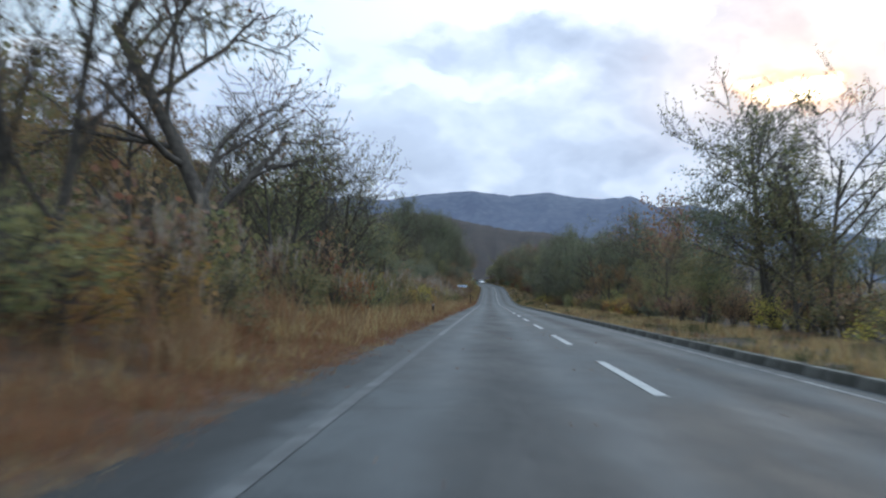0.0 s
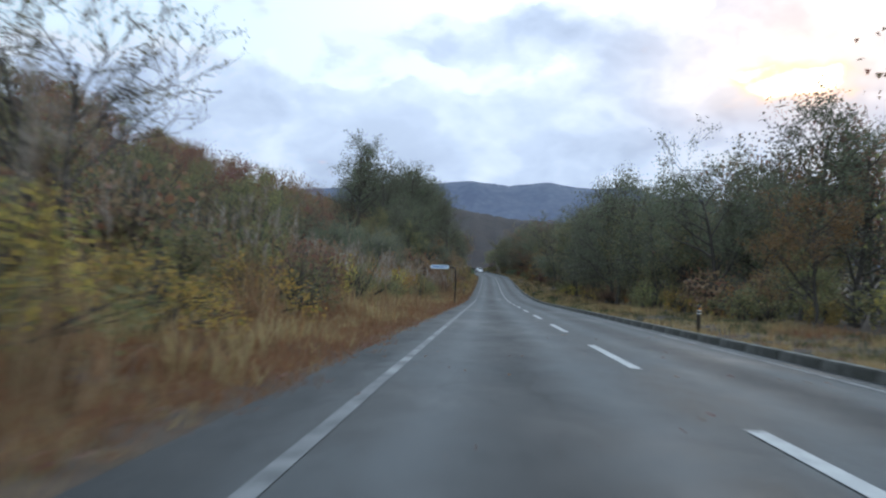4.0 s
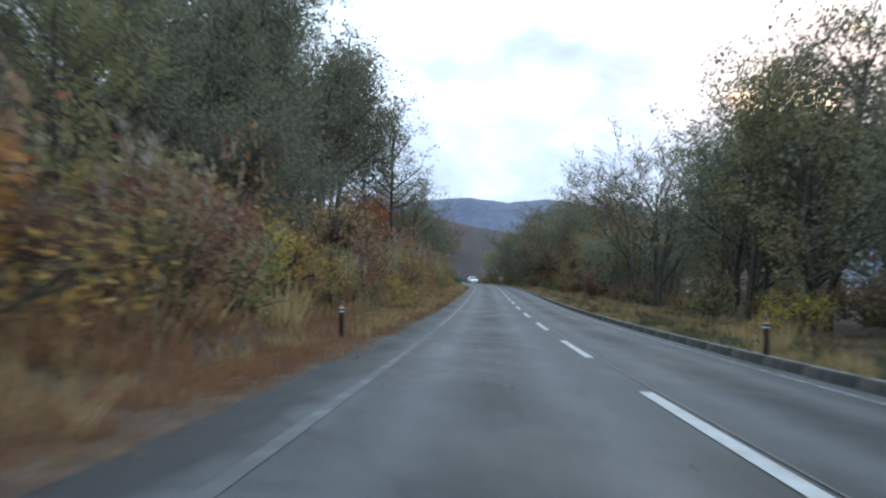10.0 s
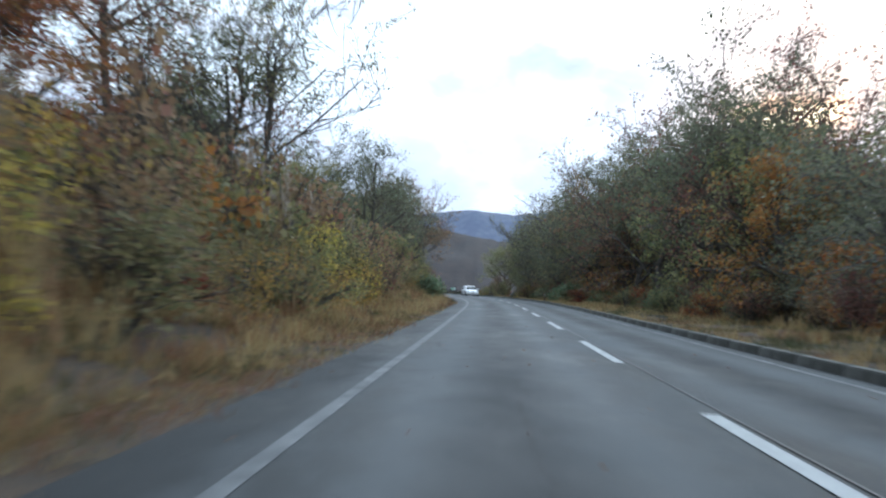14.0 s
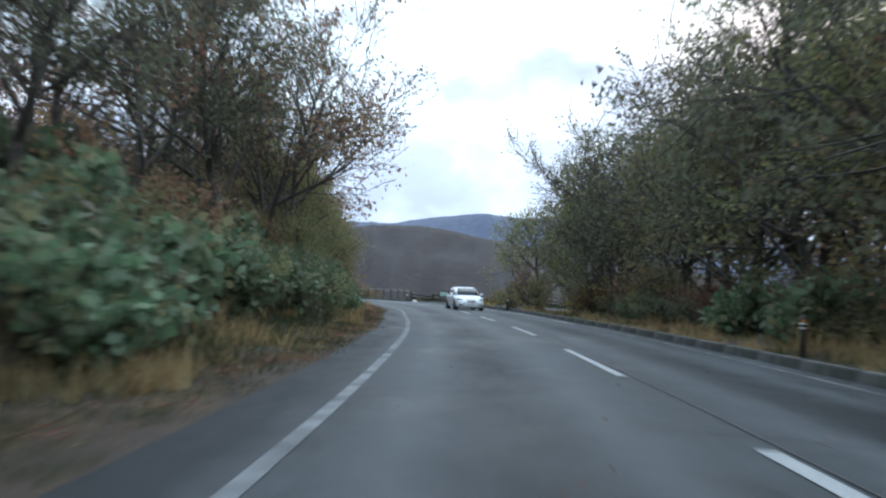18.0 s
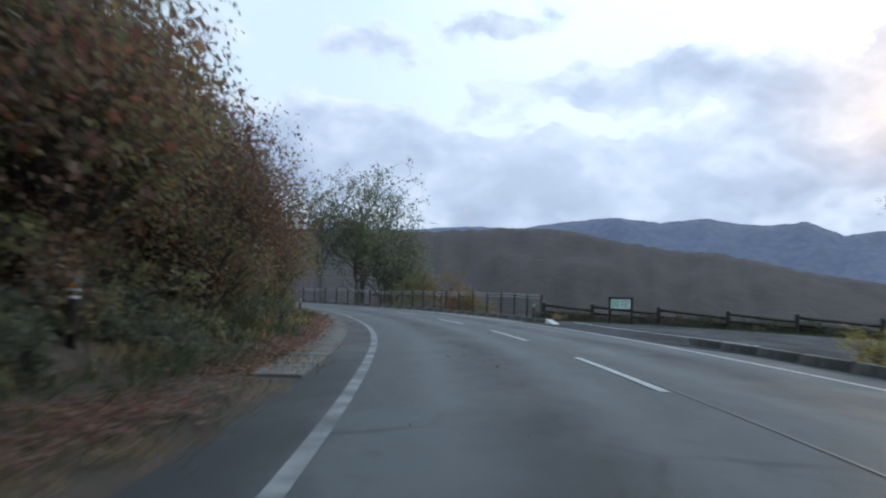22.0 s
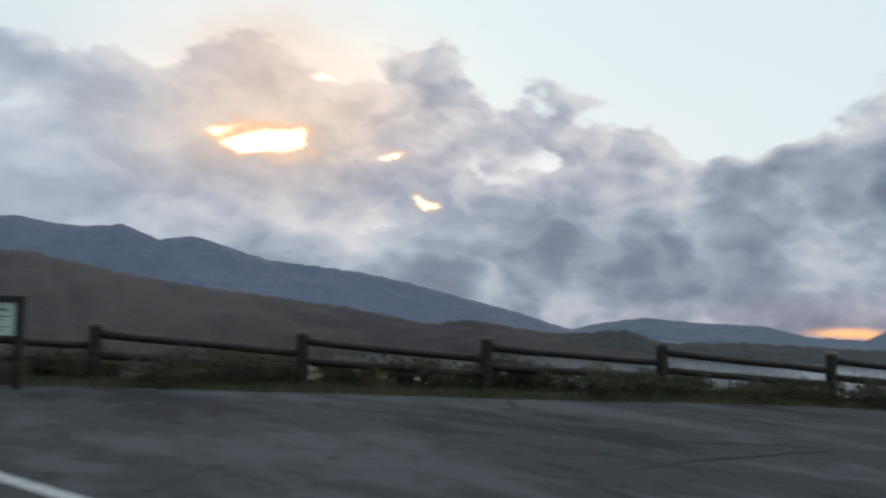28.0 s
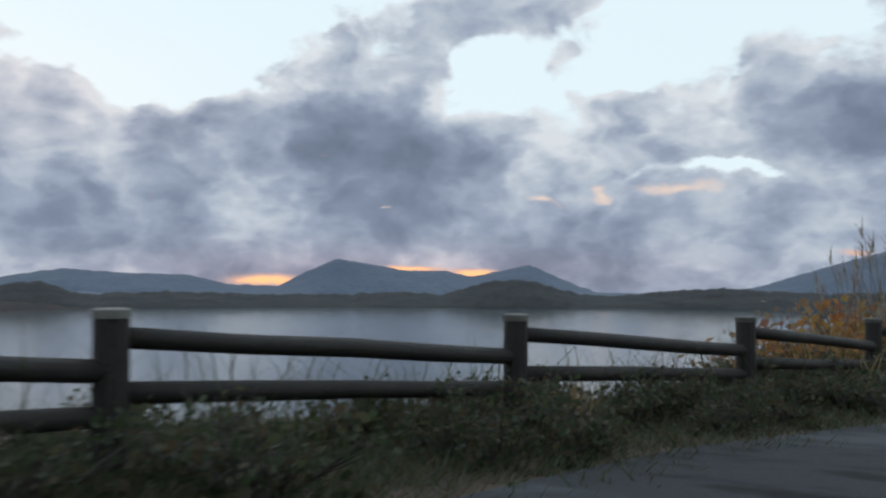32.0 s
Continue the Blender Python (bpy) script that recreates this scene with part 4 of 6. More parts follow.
TREES = {
    "bare": tree_proto("bare_tree", 3, 10.0, 0.21, BROWN, BARK, "nearly bare dark tree with a few brown leaves", leaves=2, size=0.09, levels=4, kids=(9, 5, 4, 4), first=0.25, angle=(38, 74), bend=0.15, lift=0.09, spread=0.12),
    "bare2": tree_proto("bare_tree", 11, 9.0, 0.105, OLIVE, BARK, "thin half-bare tree with sparse leaves on fine twigs", leaves=4, size=0.1, levels=4, kids=(9, 4, 4, 3), first=0.22, angle=(26, 56), bend=0.13, lift=0.12, spread=0.12, stems=2),
    "green": tree_proto("leafy_tree", 5, 9.5, 0.15, GREEN, BARK, "dull green leafy roadside tree", leaves=30, size=0.125, kids=(10, 6, 4), spread=0.2),
    "olive": tree_proto("leafy_tree", 7, 8.5, 0.14, OLIVE, BARK, "leafy tree turning olive and yellow", leaves=30, size=0.125, kids=(10, 6, 4), spread=0.2, first=0.18),
    "tall": tree_proto("tall_tree", 9, 14.5, 0.19, GREEN, BARK, "tall straight dark-trunked tree with green leaves high up", leaves=15, size=0.16, kids=(19, 6, 4), first=0.4, angle=(38, 74), bend=0.06, lift=0.14, spread=0.26, reach=(0.2, 0.36), shaft=0.86),
    "alder": tree_proto("alder_tree", 29, 11.0, 0.15, GREEN, BARK, "upright alder tree with layered dull green foliage", leaves=21, size=0.13, kids=(15, 6, 4), first=0.2, angle=(40, 76), bend=0.09, lift=0.12, spread=0.24, reach=(0.28, 0.5), shaft=0.78),
    "gold": tree_proto("autumn_tree", 21, 8.5, 0.14, GOLD, BARK, "low spreading tree in dull yellow autumn leaf", leaves=26, size=0.115, kids=(10, 6, 4), spread=0.2, first=0.15),
    "rust": tree_proto("autumn_tree", 13, 7.5, 0.18, RUST, BARK, "small rust-red tree in autumn leaf", leaves=30, size=0.125, kids=(10, 6, 4), spread=0.2, first=0.18),
    "brown": tree_proto("autumn_tree", 15, 9.0, 0.125, BROWN, BARK, "brown autumn tree with thinning leaves", leaves=18, size=0.115, kids=(10, 6, 4), spread=0.17, first=0.2),
    "pale": tree_proto("willow_tree", 17, 6.5, 0.15, SILVER, PALE_BARK, "pale grey-green tree with fine leaves", leaves=15, size=0.12, kids=(8, 5, 4), spread=0.3, first=0.12, stems=2),
    "vista": tree_proto("clump_tree", 19, 10.0, 0.17, VISTA, PALE_BARK, "many-stemmed green tree beyond the guard fence", leaves=9, size=0.17, kids=(9, 6, 4), first=0.38, angle=(32, 64), bend=0.14, lift=0.1, spread=0.22, stems=2),
}
FAR = {
    "far_brown": tree_proto("hillside_tree", 23, 8.0, 0.15, BROWN, PALE_BARK, "brown tree on the wooded hillside", leaves=26, size=0.2, levels=2, kids=(12, 7), spread=0.45, first=0.2),
    "far_green": tree_proto("hillside_tree", 27, 8.0, 0.15, OLIVE, PALE_BARK, "dull green tree on the wooded hillside", leaves=28, size=0.2, levels=2, kids=(12, 7), spread=0.45, first=0.15),
}
BUSHES = {
    "olive": bush_proto("bush", 31, 2.6, 2.0, OLIVE, "dense olive-green roadside bush"),
    "yellow": bush_proto("bush", 33, 2.2, 1.7, YELLOW, "yellowing autumn bush beside the road"),
    "brown": bush_proto("bush", 35, 2.6, 2.2, BROWN, "brown withering bush of tangled stems"),
    "rust": bush_proto("bush", 37, 2.0, 1.5, RUST, "rust-orange bush in autumn leaf"),
    "green": bush_proto("bush", 39, 2.2, 1.4, GREEN, "low dull green bush on the verge"),
    "thicket": bush_proto("thicket", 43, 3.4, 4.4, THICKET, "tall brown thicket of tangled autumn shrubs", 9500, 0.058, "bush", 34),
    "thicket2": bush_proto("thicket", 45, 3.2, 3.8, MIXED, "tall olive and brown thicket above the road", 9000, 0.058, "bush", 30),
    "thicket3": bush_proto("thicket", 47, 3.4, 4.2, OLIVE, "tall dull green thicket over the road edge", 8000, 0.065, "bush", 34),
    "weed": bush_proto("weed_clump", 49, 2.0, 1.5, WEED, "clump of dark green weeds at the fence foot", 1300, 0.08, "weeds"),
    "bamboo": bush_proto("bamboo_grass", 41, 2.4, 1.7, BAMBOO, "clump of broad-leaved green bamboo grass", 1100, 0.21, "bamboo grass", 10),
}
TUFTS = {
    "pampas": tuft_proto("pampas_grass", 51, 1.5, 55, STRAW, "straw-coloured pampas grass with pale plumes", PLUME, stems=10, spread=0.5),
    "straw": tuft_proto("dry_grass", 53, 0.9, 60, STRAW, "tuft of tall dry straw grass", spread=0.5, width=0.024),
    "russet": tuft_proto("dry_grass", 55, 0.6, 70, REDGRASS, "tuft of russet dry roadside grass", spread=0.55, width=0.022),
    "arching": tuft_proto("arching_grass", 59, 1.15, 30, GRASS, "long thin arching grass with drooping heads", BROWNHEAD, stems=0, spread=0.4, width=0.01, arch=0.75),
    "green": tuft_proto("grass_tuft", 57, 0.4, 70, GRASS, "tuft of green roadside grass", spread=0.5, width=0.022),
}
rng = random.Random(2)
USED = set()


def plant(proto, x, y, scale=1.0, z=None, turn=None, group="", squash=1.0, sink=0.05):
    """A copy of a plant on the ground; the first one placed is the pattern itself."""
    m = Matrix.Translation((x, y, (gz(x, y) if z is None else z) - sink)) @ Matrix.Rotation(rng.uniform(0, math.tau) if turn is None else radians(turn), 4, "Z")
    if proto.name not in USED:
        USED.add(proto.name)
        ob = proto
        ob.matrix_basis = m
    else:
        keep = proto.scale.copy()
        proto.scale = (1, 1, 1)
        ob = copy_thing(proto, m)
        proto.scale = keep
    ob.scale = (scale, scale, scale * squash)
    if group:
        ob["group"] = group
    return ob


def pick(table, weights):
    names = list(weights)
    return table[rng.choices(names, [weights[n] for n in names])[0]]


def scatter(y0, y1, d0, d1, n, table, weights, smin, smax, group="", squash=(0.85, 1.15)):
    """Plants as things of their own, in even steps along the road with some play."""
    a, b = arc_of(y0), arc_of(y1)
    for k in range(n):
        s = a + (b - a) * (k + rng.uniform(0, 1)) / n
        x, y = at(s, rng.uniform(d0, d1))
        plant(pick(table, weights), x, y, rng.uniform(smin, smax), group=group, squash=rng.uniform(*squash))


GATHER = {}


def gather(name, proto, x, y, scale, squash=1.0, z=None):
    """Adds a copy of a one-mesh plant to a joined mass of growth."""
    key = (name, proto.name)
    if key not in GATHER:
        me = MERGED.get(proto.name) or proto.data
        co = np.empty(len(me.vertices) * 3)
        me.vertices.foreach_get("co", co)
        li = np.empty(len(me.loops), dtype=np.int32)
        me.loops.foreach_get("vertex_index", li)
        mi = np.empty(len(me.polygons), dtype=np.int32)
        me.polygons.foreach_get("material_index", mi)
        GATHER[key] = (co.reshape(-1, 3), li, mi, list(me.materials), [])
    t = rng.uniform(0, math.tau)
    GATHER[key][4].append((x, y, gz(x, y) - 0.05 if z is None else z, math.cos(t) * scale, math.sin(t) * scale, scale * squash))


def mass(y0, y1, d0, d1, n, table, weights, smin, smax, name, squash=(0.85, 1.15)):
    a, b = arc_of(y0), arc_of(y1)
    for k in range(n):
        x, y = at(a + (b - a) * (k + rng.uniform(0, 1)) / n, rng.uniform(d0, d1))
        gather(name, pick(table, weights), x, y, rng.uniform(smin, smax), rng.uniform(*squash))


def release(labels):
    for (name, proto), (co, li, mi, mats, places) in GATHER.items():
        p = np.array(places)
        n, v = len(p), len(co)
        X = p[:, 3:4] * co[:, 0] - p[:, 4:5] * co[:, 1] + p[:, 0:1]
        Y = p[:, 4:5] * co[:, 0] + p[:, 3:4] * co[:, 1] + p[:, 1:2]
        Z = p[:, 5:6] * co[:, 2] + p[:, 2:3]
        me = bpy.data.meshes.new(name)
        me.vertices.add(n * v)
        me.vertices.foreach_set("co", np.stack([X, Y, Z], -1).ravel().astype(np.float32))
        loops = (li[None, :] + (np.arange(n) * v)[:, None]).ravel()
        me.loops.add(len(loops))
        me.loops.foreach_set("vertex_index", loops.astype(np.int32))
        me.polygons.add(len(mi) * n)
        me.polygons.foreach_set("loop_start", np.arange(0, len(loops), 4, dtype=np.int32))
        me.polygons.foreach_set("material_index", np.tile(mi, n).astype(np.int32))
        for m in mats:
            me.materials.append(m)
        me.update()
        tagged(new(name, me), labels[name], name.replace("_", " "), kind="stuff")


# --- woods and single trees
def trees_at(rows, group):
    for kind, y, d, scale, *turn in rows:
        x, yy = at(arc_of(y), d)
        plant(TREES[kind], x, yy, scale, group=group, turn=turn[0] if turn else None)


trees_at([("bare2", -337.5, -9.8, 1.15, 20), ("bare", -319.5, -11.2, 1.7, 70), ("bare2", -316.5, -10.0, 0.9, 190), ("bare2", -306, -10.0, 0.95), ("green", -301, -9.6, 0.75), ("olive", -296, -9.8, 0.7), ("green", -289, -9.4, 0.55), ("olive", -285, -11, 0.8), ("green", -278, -13, 0.8), ("bare2", -272, -11, 0.8)],
         "bare trees above the left bank")
scatter(-350, -262, -24, -13, 16, TREES, {"bare2": 3, "olive": 4, "gold": 1}, 0.7, 1.05, "trees on the left bank")
scatter(-262, -200, -26, -13, 16, TREES, {"bare2": 2, "pale": 2, "olive": 3, "green": 2}, 0.5, 0.75, "trees on the left bank")
scatter(-205, -166, -17, -9.5, 8, TREES, {"pale": 5, "olive": 2}, 0.7, 0.95, "pale trees on the left bank")
trees_at([("alder", -178, -13.5, 0.75), ("alder", -172, -12, 0.8), ("alder", -170, -14, 0.95), ("alder", -164, -12.5, 0.95), ("pale", -168, -9.6, 0.85), ("pale", -163, -9.2, 0.8)], "tall trees on the left bank")
scatter(-168, -98, -27, -12, 30, TREES, {"tall": 6, "bare2": 1}, 0.9, 1.2, "tall trees on the left bank")
trees_at([("tall", -122, -9.5, 1.0, 130), ("tall", -138, -12, 1.05), ("tall", -129, -14, 1.1), ("bare2", -98, -10.5, 1.2), ("brown", -101, -12.5, 1.1), ("rust", -112, -12.5, 0.85), ("rust", -107, -15, 0.9)], "tall trees on the left bank")
scatter(-98, -42, -20, -11.5, 20, TREES, {"bare2": 2, "brown": 1, "olive": 4, "pale": 2, "green": 2}, 0.65, 0.9, "trees on the left bank")
trees_at([("olive", -15, -8.8, 0.95), ("brown", -7, -9.6, 0.85), ("olive", 1, -10.0, 0.8), ("brown", -31, -8.4, 1.3), ("alder", -36, -8.8, 1.05), ("bare2", -27, -8.2, 1.25), ("olive", -24, -8.0, 0.85), ("alder", -62, -11, 1.0), ("alder", -47, -10.4, 0.85), ("brown", -40, -10.2, 1.2), ("bare2", -44, -11, 1.05), ("bare2", -36, -10.8, 1.15), ("bare2", -28, -10.6, 1.2), ("bare2", -22, -9.6, 1.1), ("olive", -18, -9.0, 0.9), ("bare2", -50, -12, 0.9), ("olive", -56, -11.5, 0.7)], "trees over the bend")
scatter(-18, 22, -19, -10.5, 15, TREES, {"brown": 3, "olive": 5, "green": 2, "rust": 1}, 0.85, 1.1, "trees over the bend")
scatter(-300, -250, 11, 20, 20, TREES, {"gold": 4, "olive": 3, "brown": 1}, 0.5, 0.72, "roadside wood")
scatter(-350, -255, 14, 26, 20, TREES, {"olive": 3, "green": 2, "gold": 2, "bare2": 1}, 0.6, 0.85, "roadside wood")
trees_at([("green", -309, 11.5, 0.95), ("alder", -307, 12.2, 1.12), ("bare2", -313, 12.5, 1.35), ("olive", -314, 11, 0.85), ("olive", -297, 11.5, 0.6), ("bare2", -284, 11.5, 0.75)], "roadside wood")
scatter(-245, -205, 11.5, 17, 16, TREES, {"green": 2, "alder": 4, "olive": 3}, 0.9, 1.15, "roadside wood")
scatter(-205, -125, 11.5, 17, 26, TREES, {"alder": 6, "olive": 3, "green": 1}, 1.0, 1.35, "roadside wood")
scatter(-122, -92, 11.5, 17, 11, TREES, {"pale": 4, "olive": 3, "rust": 1}, 0.95, 1.25, "roadside wood")
scatter(-255, -105, 17, 30, 26, FAR, {"far_green": 3, "far_brown": 2}, 1.3, 1.7, "roadside wood")
trees_at([("brown", -66, 10.0, 1.75), ("alder", -60, 9.6, 1.35), ("brown", -55, 10.2, 1.7), ("alder", -47, 9.4, 1.4), ("bare2", -43, 9.2, 1.6), ("alder", -36, 9.4, 1.35), ("olive", -31, 9.6, 1.6), ("bare2", -24, 9.6, 1.5), ("alder", -20, 10.2, 1.2), ("bare2", -11, 9.6, 1.4), ("alder", -14, 10.0, 1.1), ("bare2", -7, 10.0, 1.25), ("alder", -74, 10.4, 1.3), ("brown", -81, 10.6, 1.5)], "roadside wood")
trees_at([("olive", -48, 11.2, 1.4), ("olive", -41, 10.4, 1.4), ("brown", -56, 10.4, 1.3), ("rust", -52, 12, 1.2), ("olive", -162, 10.6, 1.4), ("tall", -152, 10.9, 0.95), ("alder", -178, 11.0, 1.25), ("alder", -203, 10.4, 1.3), ("alder", -196, 11.0, 1.35), ("pale", -112, 10.4, 1.1), ("pale", -106, 11.0, 1.15), ("rust", -92, 10.5, 1.1), ("bare2", -128, 11, 1.5), ("bare2", -120, 11.5, 1.6)], "roadside wood")
scatter(-92, -28, 10.5, 15, 24, TREES, {"olive": 4, "brown": 3, "green": 3, "gold": 2, "bare2": 3}, 1.15, 1.6, "roadside wood")
scatter(-105, -6, 15, 30, 24, FAR, {"far_green": 2, "far_brown": 3}, 1.2, 1.6, "roadside wood")
trees_at([("olive", -25, 10.6, 1.35), ("olive", -18, 10.8, 1.3), ("green", -12, 11.5, 1.25), ("bare2", -9, 11, 1.3), ("brown", -5, 12.5, 1.2), ("olive", -3, 9.2, 0.6), ("bare2", -1, 12, 1.2)], "roadside wood")
for kind, x, y, sc in (("vista", -19.4, 74.5, 1.35), ("vista", -14.2, 73.5, 1.3), ("vista", -16.8, 76, 1.55), ("vista", -12.6, 75, 1.05), ("gold", -8.8, 75, 0.95), ("olive", -11, 74, 0.9), ("rust", -6.5, 76, 0.85), ("olive", -5.2, 74.5, 0.8), ("bare2", -30, 80, 1.0), ("bare", -36, 84, 0.9)):
    plant(TREES[kind], x, y, sc, group="trees beyond the guard fence")

for kind, x, y, sc in (("olive", 10.6, 2.4, 1.1), ("olive", 13.5, -1.0, 1.2), ("olive", 13.2, -7.0, 1.3)):
    plant(TREES[kind], x, y, sc, group="roadside wood")
for kind, x, y, sc in (("yellow", 9.0, 3.6, 1.25), ("olive", 8.6, 1.2, 1.2), ("brown", 9.6, -2.0, 1.4), ("olive", 9.2, -6.0, 1.3), ("rust", 10.6, 4.0, 0.9), ("yellow", 6.9, 7.6, 0.45)):
    plant(BUSHES[kind], x, y, sc, group="bushes at the lay-by mouth")

# --- bushes told apart, nearest the road
scatter(-352, -200, -9.8, -6.9, 62, BUSHES, {"olive": 5, "yellow": 3, "brown": 1, "rust": 1}, 0.7, 1.1, "left bank bushes")
scatter(-200, -95, -9.5, -7.0, 44, BUSHES, {"olive": 4, "yellow": 2, "brown": 2, "rust": 1, "green": 1}, 0.6, 1.0, "left bank bushes")
scatter(-200, -90, -8.4, -6.4, 64, BUSHES, {"olive": 2, "yellow": 4, "brown": 4, "rust": 1}, 0.75, 1.2, "left bank bushes")
scatter(-95, -60, -9, -6.6, 20, BUSHES, {"olive": 3, "brown": 3, "yellow": 2}, 0.8, 1.2, "left bank bushes")
scatter(-62, -20, -8.6, -6.3, 52, BUSHES, {"bamboo": 6, "olive": 1, "brown": 1}, 0.75, 1.05, "left bank bamboo grass")
scatter(-36, -17, -9.2, -7.3, 12, BUSHES, {"thicket3": 4, "thicket2": 1, "bamboo": 3}, 0.5, 0.75, "thicket on the bend")
scatter(-17, -5, -9.6, -7.6, 10, BUSHES, {"thicket3": 6, "thicket2": 2}, 0.9, 1.3, "thicket on the bend")
scatter(-6, 8, -9.7, -7.7, 10, BUSHES, {"thicket": 3, "thicket2": 3, "thicket3": 1}, 0.95, 1.3, "thicket on the bend")
scatter(8, 31, -9.4, -7.0, 16, BUSHES, {"thicket": 4, "thicket2": 3}, 0.8, 1.15, "thicket on the bend")
scatter(-352, -100, 8.8, 12, 40, BUSHES, {"olive": 3, "yellow": 2, "brown": 3, "rust": 1}, 0.7, 1.1, "wood edge bushes")
scatter(-100, -4, 7.8, 11, 36, BUSHES, {"olive": 3, "brown": 3, "green": 2, "bamboo": 3, "rust": 1}, 0.8, 1.2, "wood edge bushes")
# --- joined masses of growth behind them
mass(-354, -200, -20, -9, 150, BUSHES, {"olive": 4, "yellow": 1, "brown": 4, "rust": 1}, 0.8, 1.4, "undergrowth")
mass(-200, -62, -20, -8.5, 230, BUSHES, {"olive": 3, "yellow": 2, "brown": 4, "rust": 1}, 0.9, 1.6, "undergrowth")
mass(-200, -85, -9.5, -6.2, 170, TUFTS, {"pampas": 1, "straw": 5, "russet": 2}, 1.0, 1.5, "verge_grass")
mass(-345, 0, -62, -19, 230, BUSHES, {"olive": 4, "brown": 5}, 1.5, 2.4, "undergrowth")
mass(-62, -20, -15, -8, 60, BUSHES, {"bamboo": 4, "olive": 2, "brown": 3}, 0.75, 1.1, "undergrowth")
mass(-36, -16, -14, -8.6, 22, BUSHES, {"thicket3": 5, "thicket2": 3}, 0.55, 0.85, "undergrowth")
mass(-16, -4, -14, -8.4, 16, BUSHES, {"thicket3": 5, "thicket2": 3}, 1.0, 1.45, "undergrowth")
mass(-4, 31.5, -14, -8.2, 40, BUSHES, {"thicket": 5, "thicket2": 3}, 1.0, 1.45, "undergrowth")
mass(-30, 31.5, -8, -6.6, 60, BUSHES, {"brown": 4, "olive": 2, "thicket2": 2}, 0.4, 0.75, "undergrowth")
mass(-40, 30, -7.0, -5.9, 150, BUSHES, {"green": 6, "olive": 1}, 0.3, 0.55, "undergrowth")
mass(-354, -20, 10, 24, 230, BUSHES, {"olive": 4, "brown": 4, "rust": 1, "green": 1}, 0.8, 1.4, "undergrowth")
mass(-95, -9, 8.6, 14, 70, BUSHES, {"thicket3": 2, "thicket2": 2, "olive": 2, "bamboo": 3}, 0.5, 0.85, "undergrowth")
mass(-20, -4, 8, 18, 24, BUSHES, {"olive": 3, "brown": 2, "yellow": 2}, 0.8, 1.2, "undergrowth")
mass(-354, -170, -10, -5.1, 520, TUFTS, {"russet": 6, "straw": 3, "pampas": 1}, 0.6, 1.2, "verge_grass")
mass(-354, -172, -7.2, -4.65, 800, TUFTS, {"russet": 6, "straw": 1}, 0.45, 0.75, "verge_grass")
mass(-172, -62, -7.2, -4.65, 460, TUFTS, {"straw": 4, "green": 3, "russet": 2}, 0.45, 0.75, "verge_grass")
mass(-300, -190, -12, -6.5, 190, TUFTS, {"pampas": 2, "straw": 5, "russet": 2}, 0.9, 1.35, "verge_grass")
mass(-170, -60, -9.5, -5.2, 300, TUFTS, {"straw": 5, "green": 2, "russet": 2}, 0.6, 1.2, "verge_grass")
mass(-60, -4, -6.8, -5.0, 220, TUFTS, {"green": 5, "straw": 2}, 0.5, 0.9, "verge_grass")
mass(-14, 32, -6.8, -5.7, 70, TUFTS, {"green": 4, "straw": 2}, 0.5, 0.9, "verge_grass")
mass(-354, -4, 4.5, 9.5, 480, TUFTS, {"straw": 4, "green": 5, "russet": 1}, 0.5, 0.95, "verge_grass")
mass(-354, -60, 3.35, 4.4, 420, TUFTS, {"green": 4, "straw": 3, "russet": 1}, 0.3, 0.6, "verge_grass")
mass(-60, -6, 4.0, 5.0, 90, TUFTS, {"green": 4, "straw": 3, "russet": 1}, 0.3, 0.6, "verge_grass")
# weeds along the lay-by's fence
fl = spline([tuple(p) for p in FENCE[8:20]], 0.4)
for x, y in fl:
    for _ in range(2):
        ox, oy = rng.uniform(-1.3, 1.8), rng.uniform(-1.3, 1.8)
        if outside(x + ox * 0.5, y + oy)[0] > -1.6:
            gather("undergrowth", BUSHES["weed"], x + ox * 0.5, y + oy, rng.uniform(0.24, 0.4) + 0.1 * (6 < x < 14))
    if rng.random() < 0.5:
        gather("verge_grass", pick(TUFTS, {"green": 5, "straw": 1}), x + rng.uniform(-0.3, 0.3), y + rng.uniform(0.0, 1.0), rng.uniform(0.6, 1.0))
    for _ in range(3 if 7 < x < 30 else 0):
        gather("verge_grass", TUFTS["arching"], x + rng.uniform(-0.2, 0.5), y + rng.uniform(-0.1, 1.1), rng.uniform(0.75, 1.2))
for x, y, sc in ((30.2, 25.8, 0.95), (31.6, 25.2, 1.15), (29.3, 25.4, 0.6), (33, 23.5, 1.0), (35.5, 22.5, 1.2), (38, 20.5, 1.3), (31, 25.5, 0.7), (41, 19, 1.4)):
    gather("undergrowth", BUSHES["rust"], x, y, sc)
    gather("undergrowth", BUSHES["brown"], x + 1, y + 1.2, sc)
    gather("verge_grass", TUFTS["pampas"], x - 1, y - 0.4, sc)
for k in range(60):        # slope below the guard fence
    x, y = at(rng.uniform(arc_of(30), ARC[-1]), rng.uniform(8, 20))
    if outside(x, y)[0] > 4:
        gather("undergrowth", pick(BUSHES, {"olive": 2, "brown": 3, "green": 1}), x, y, rng.uniform(0.6, 1.1))


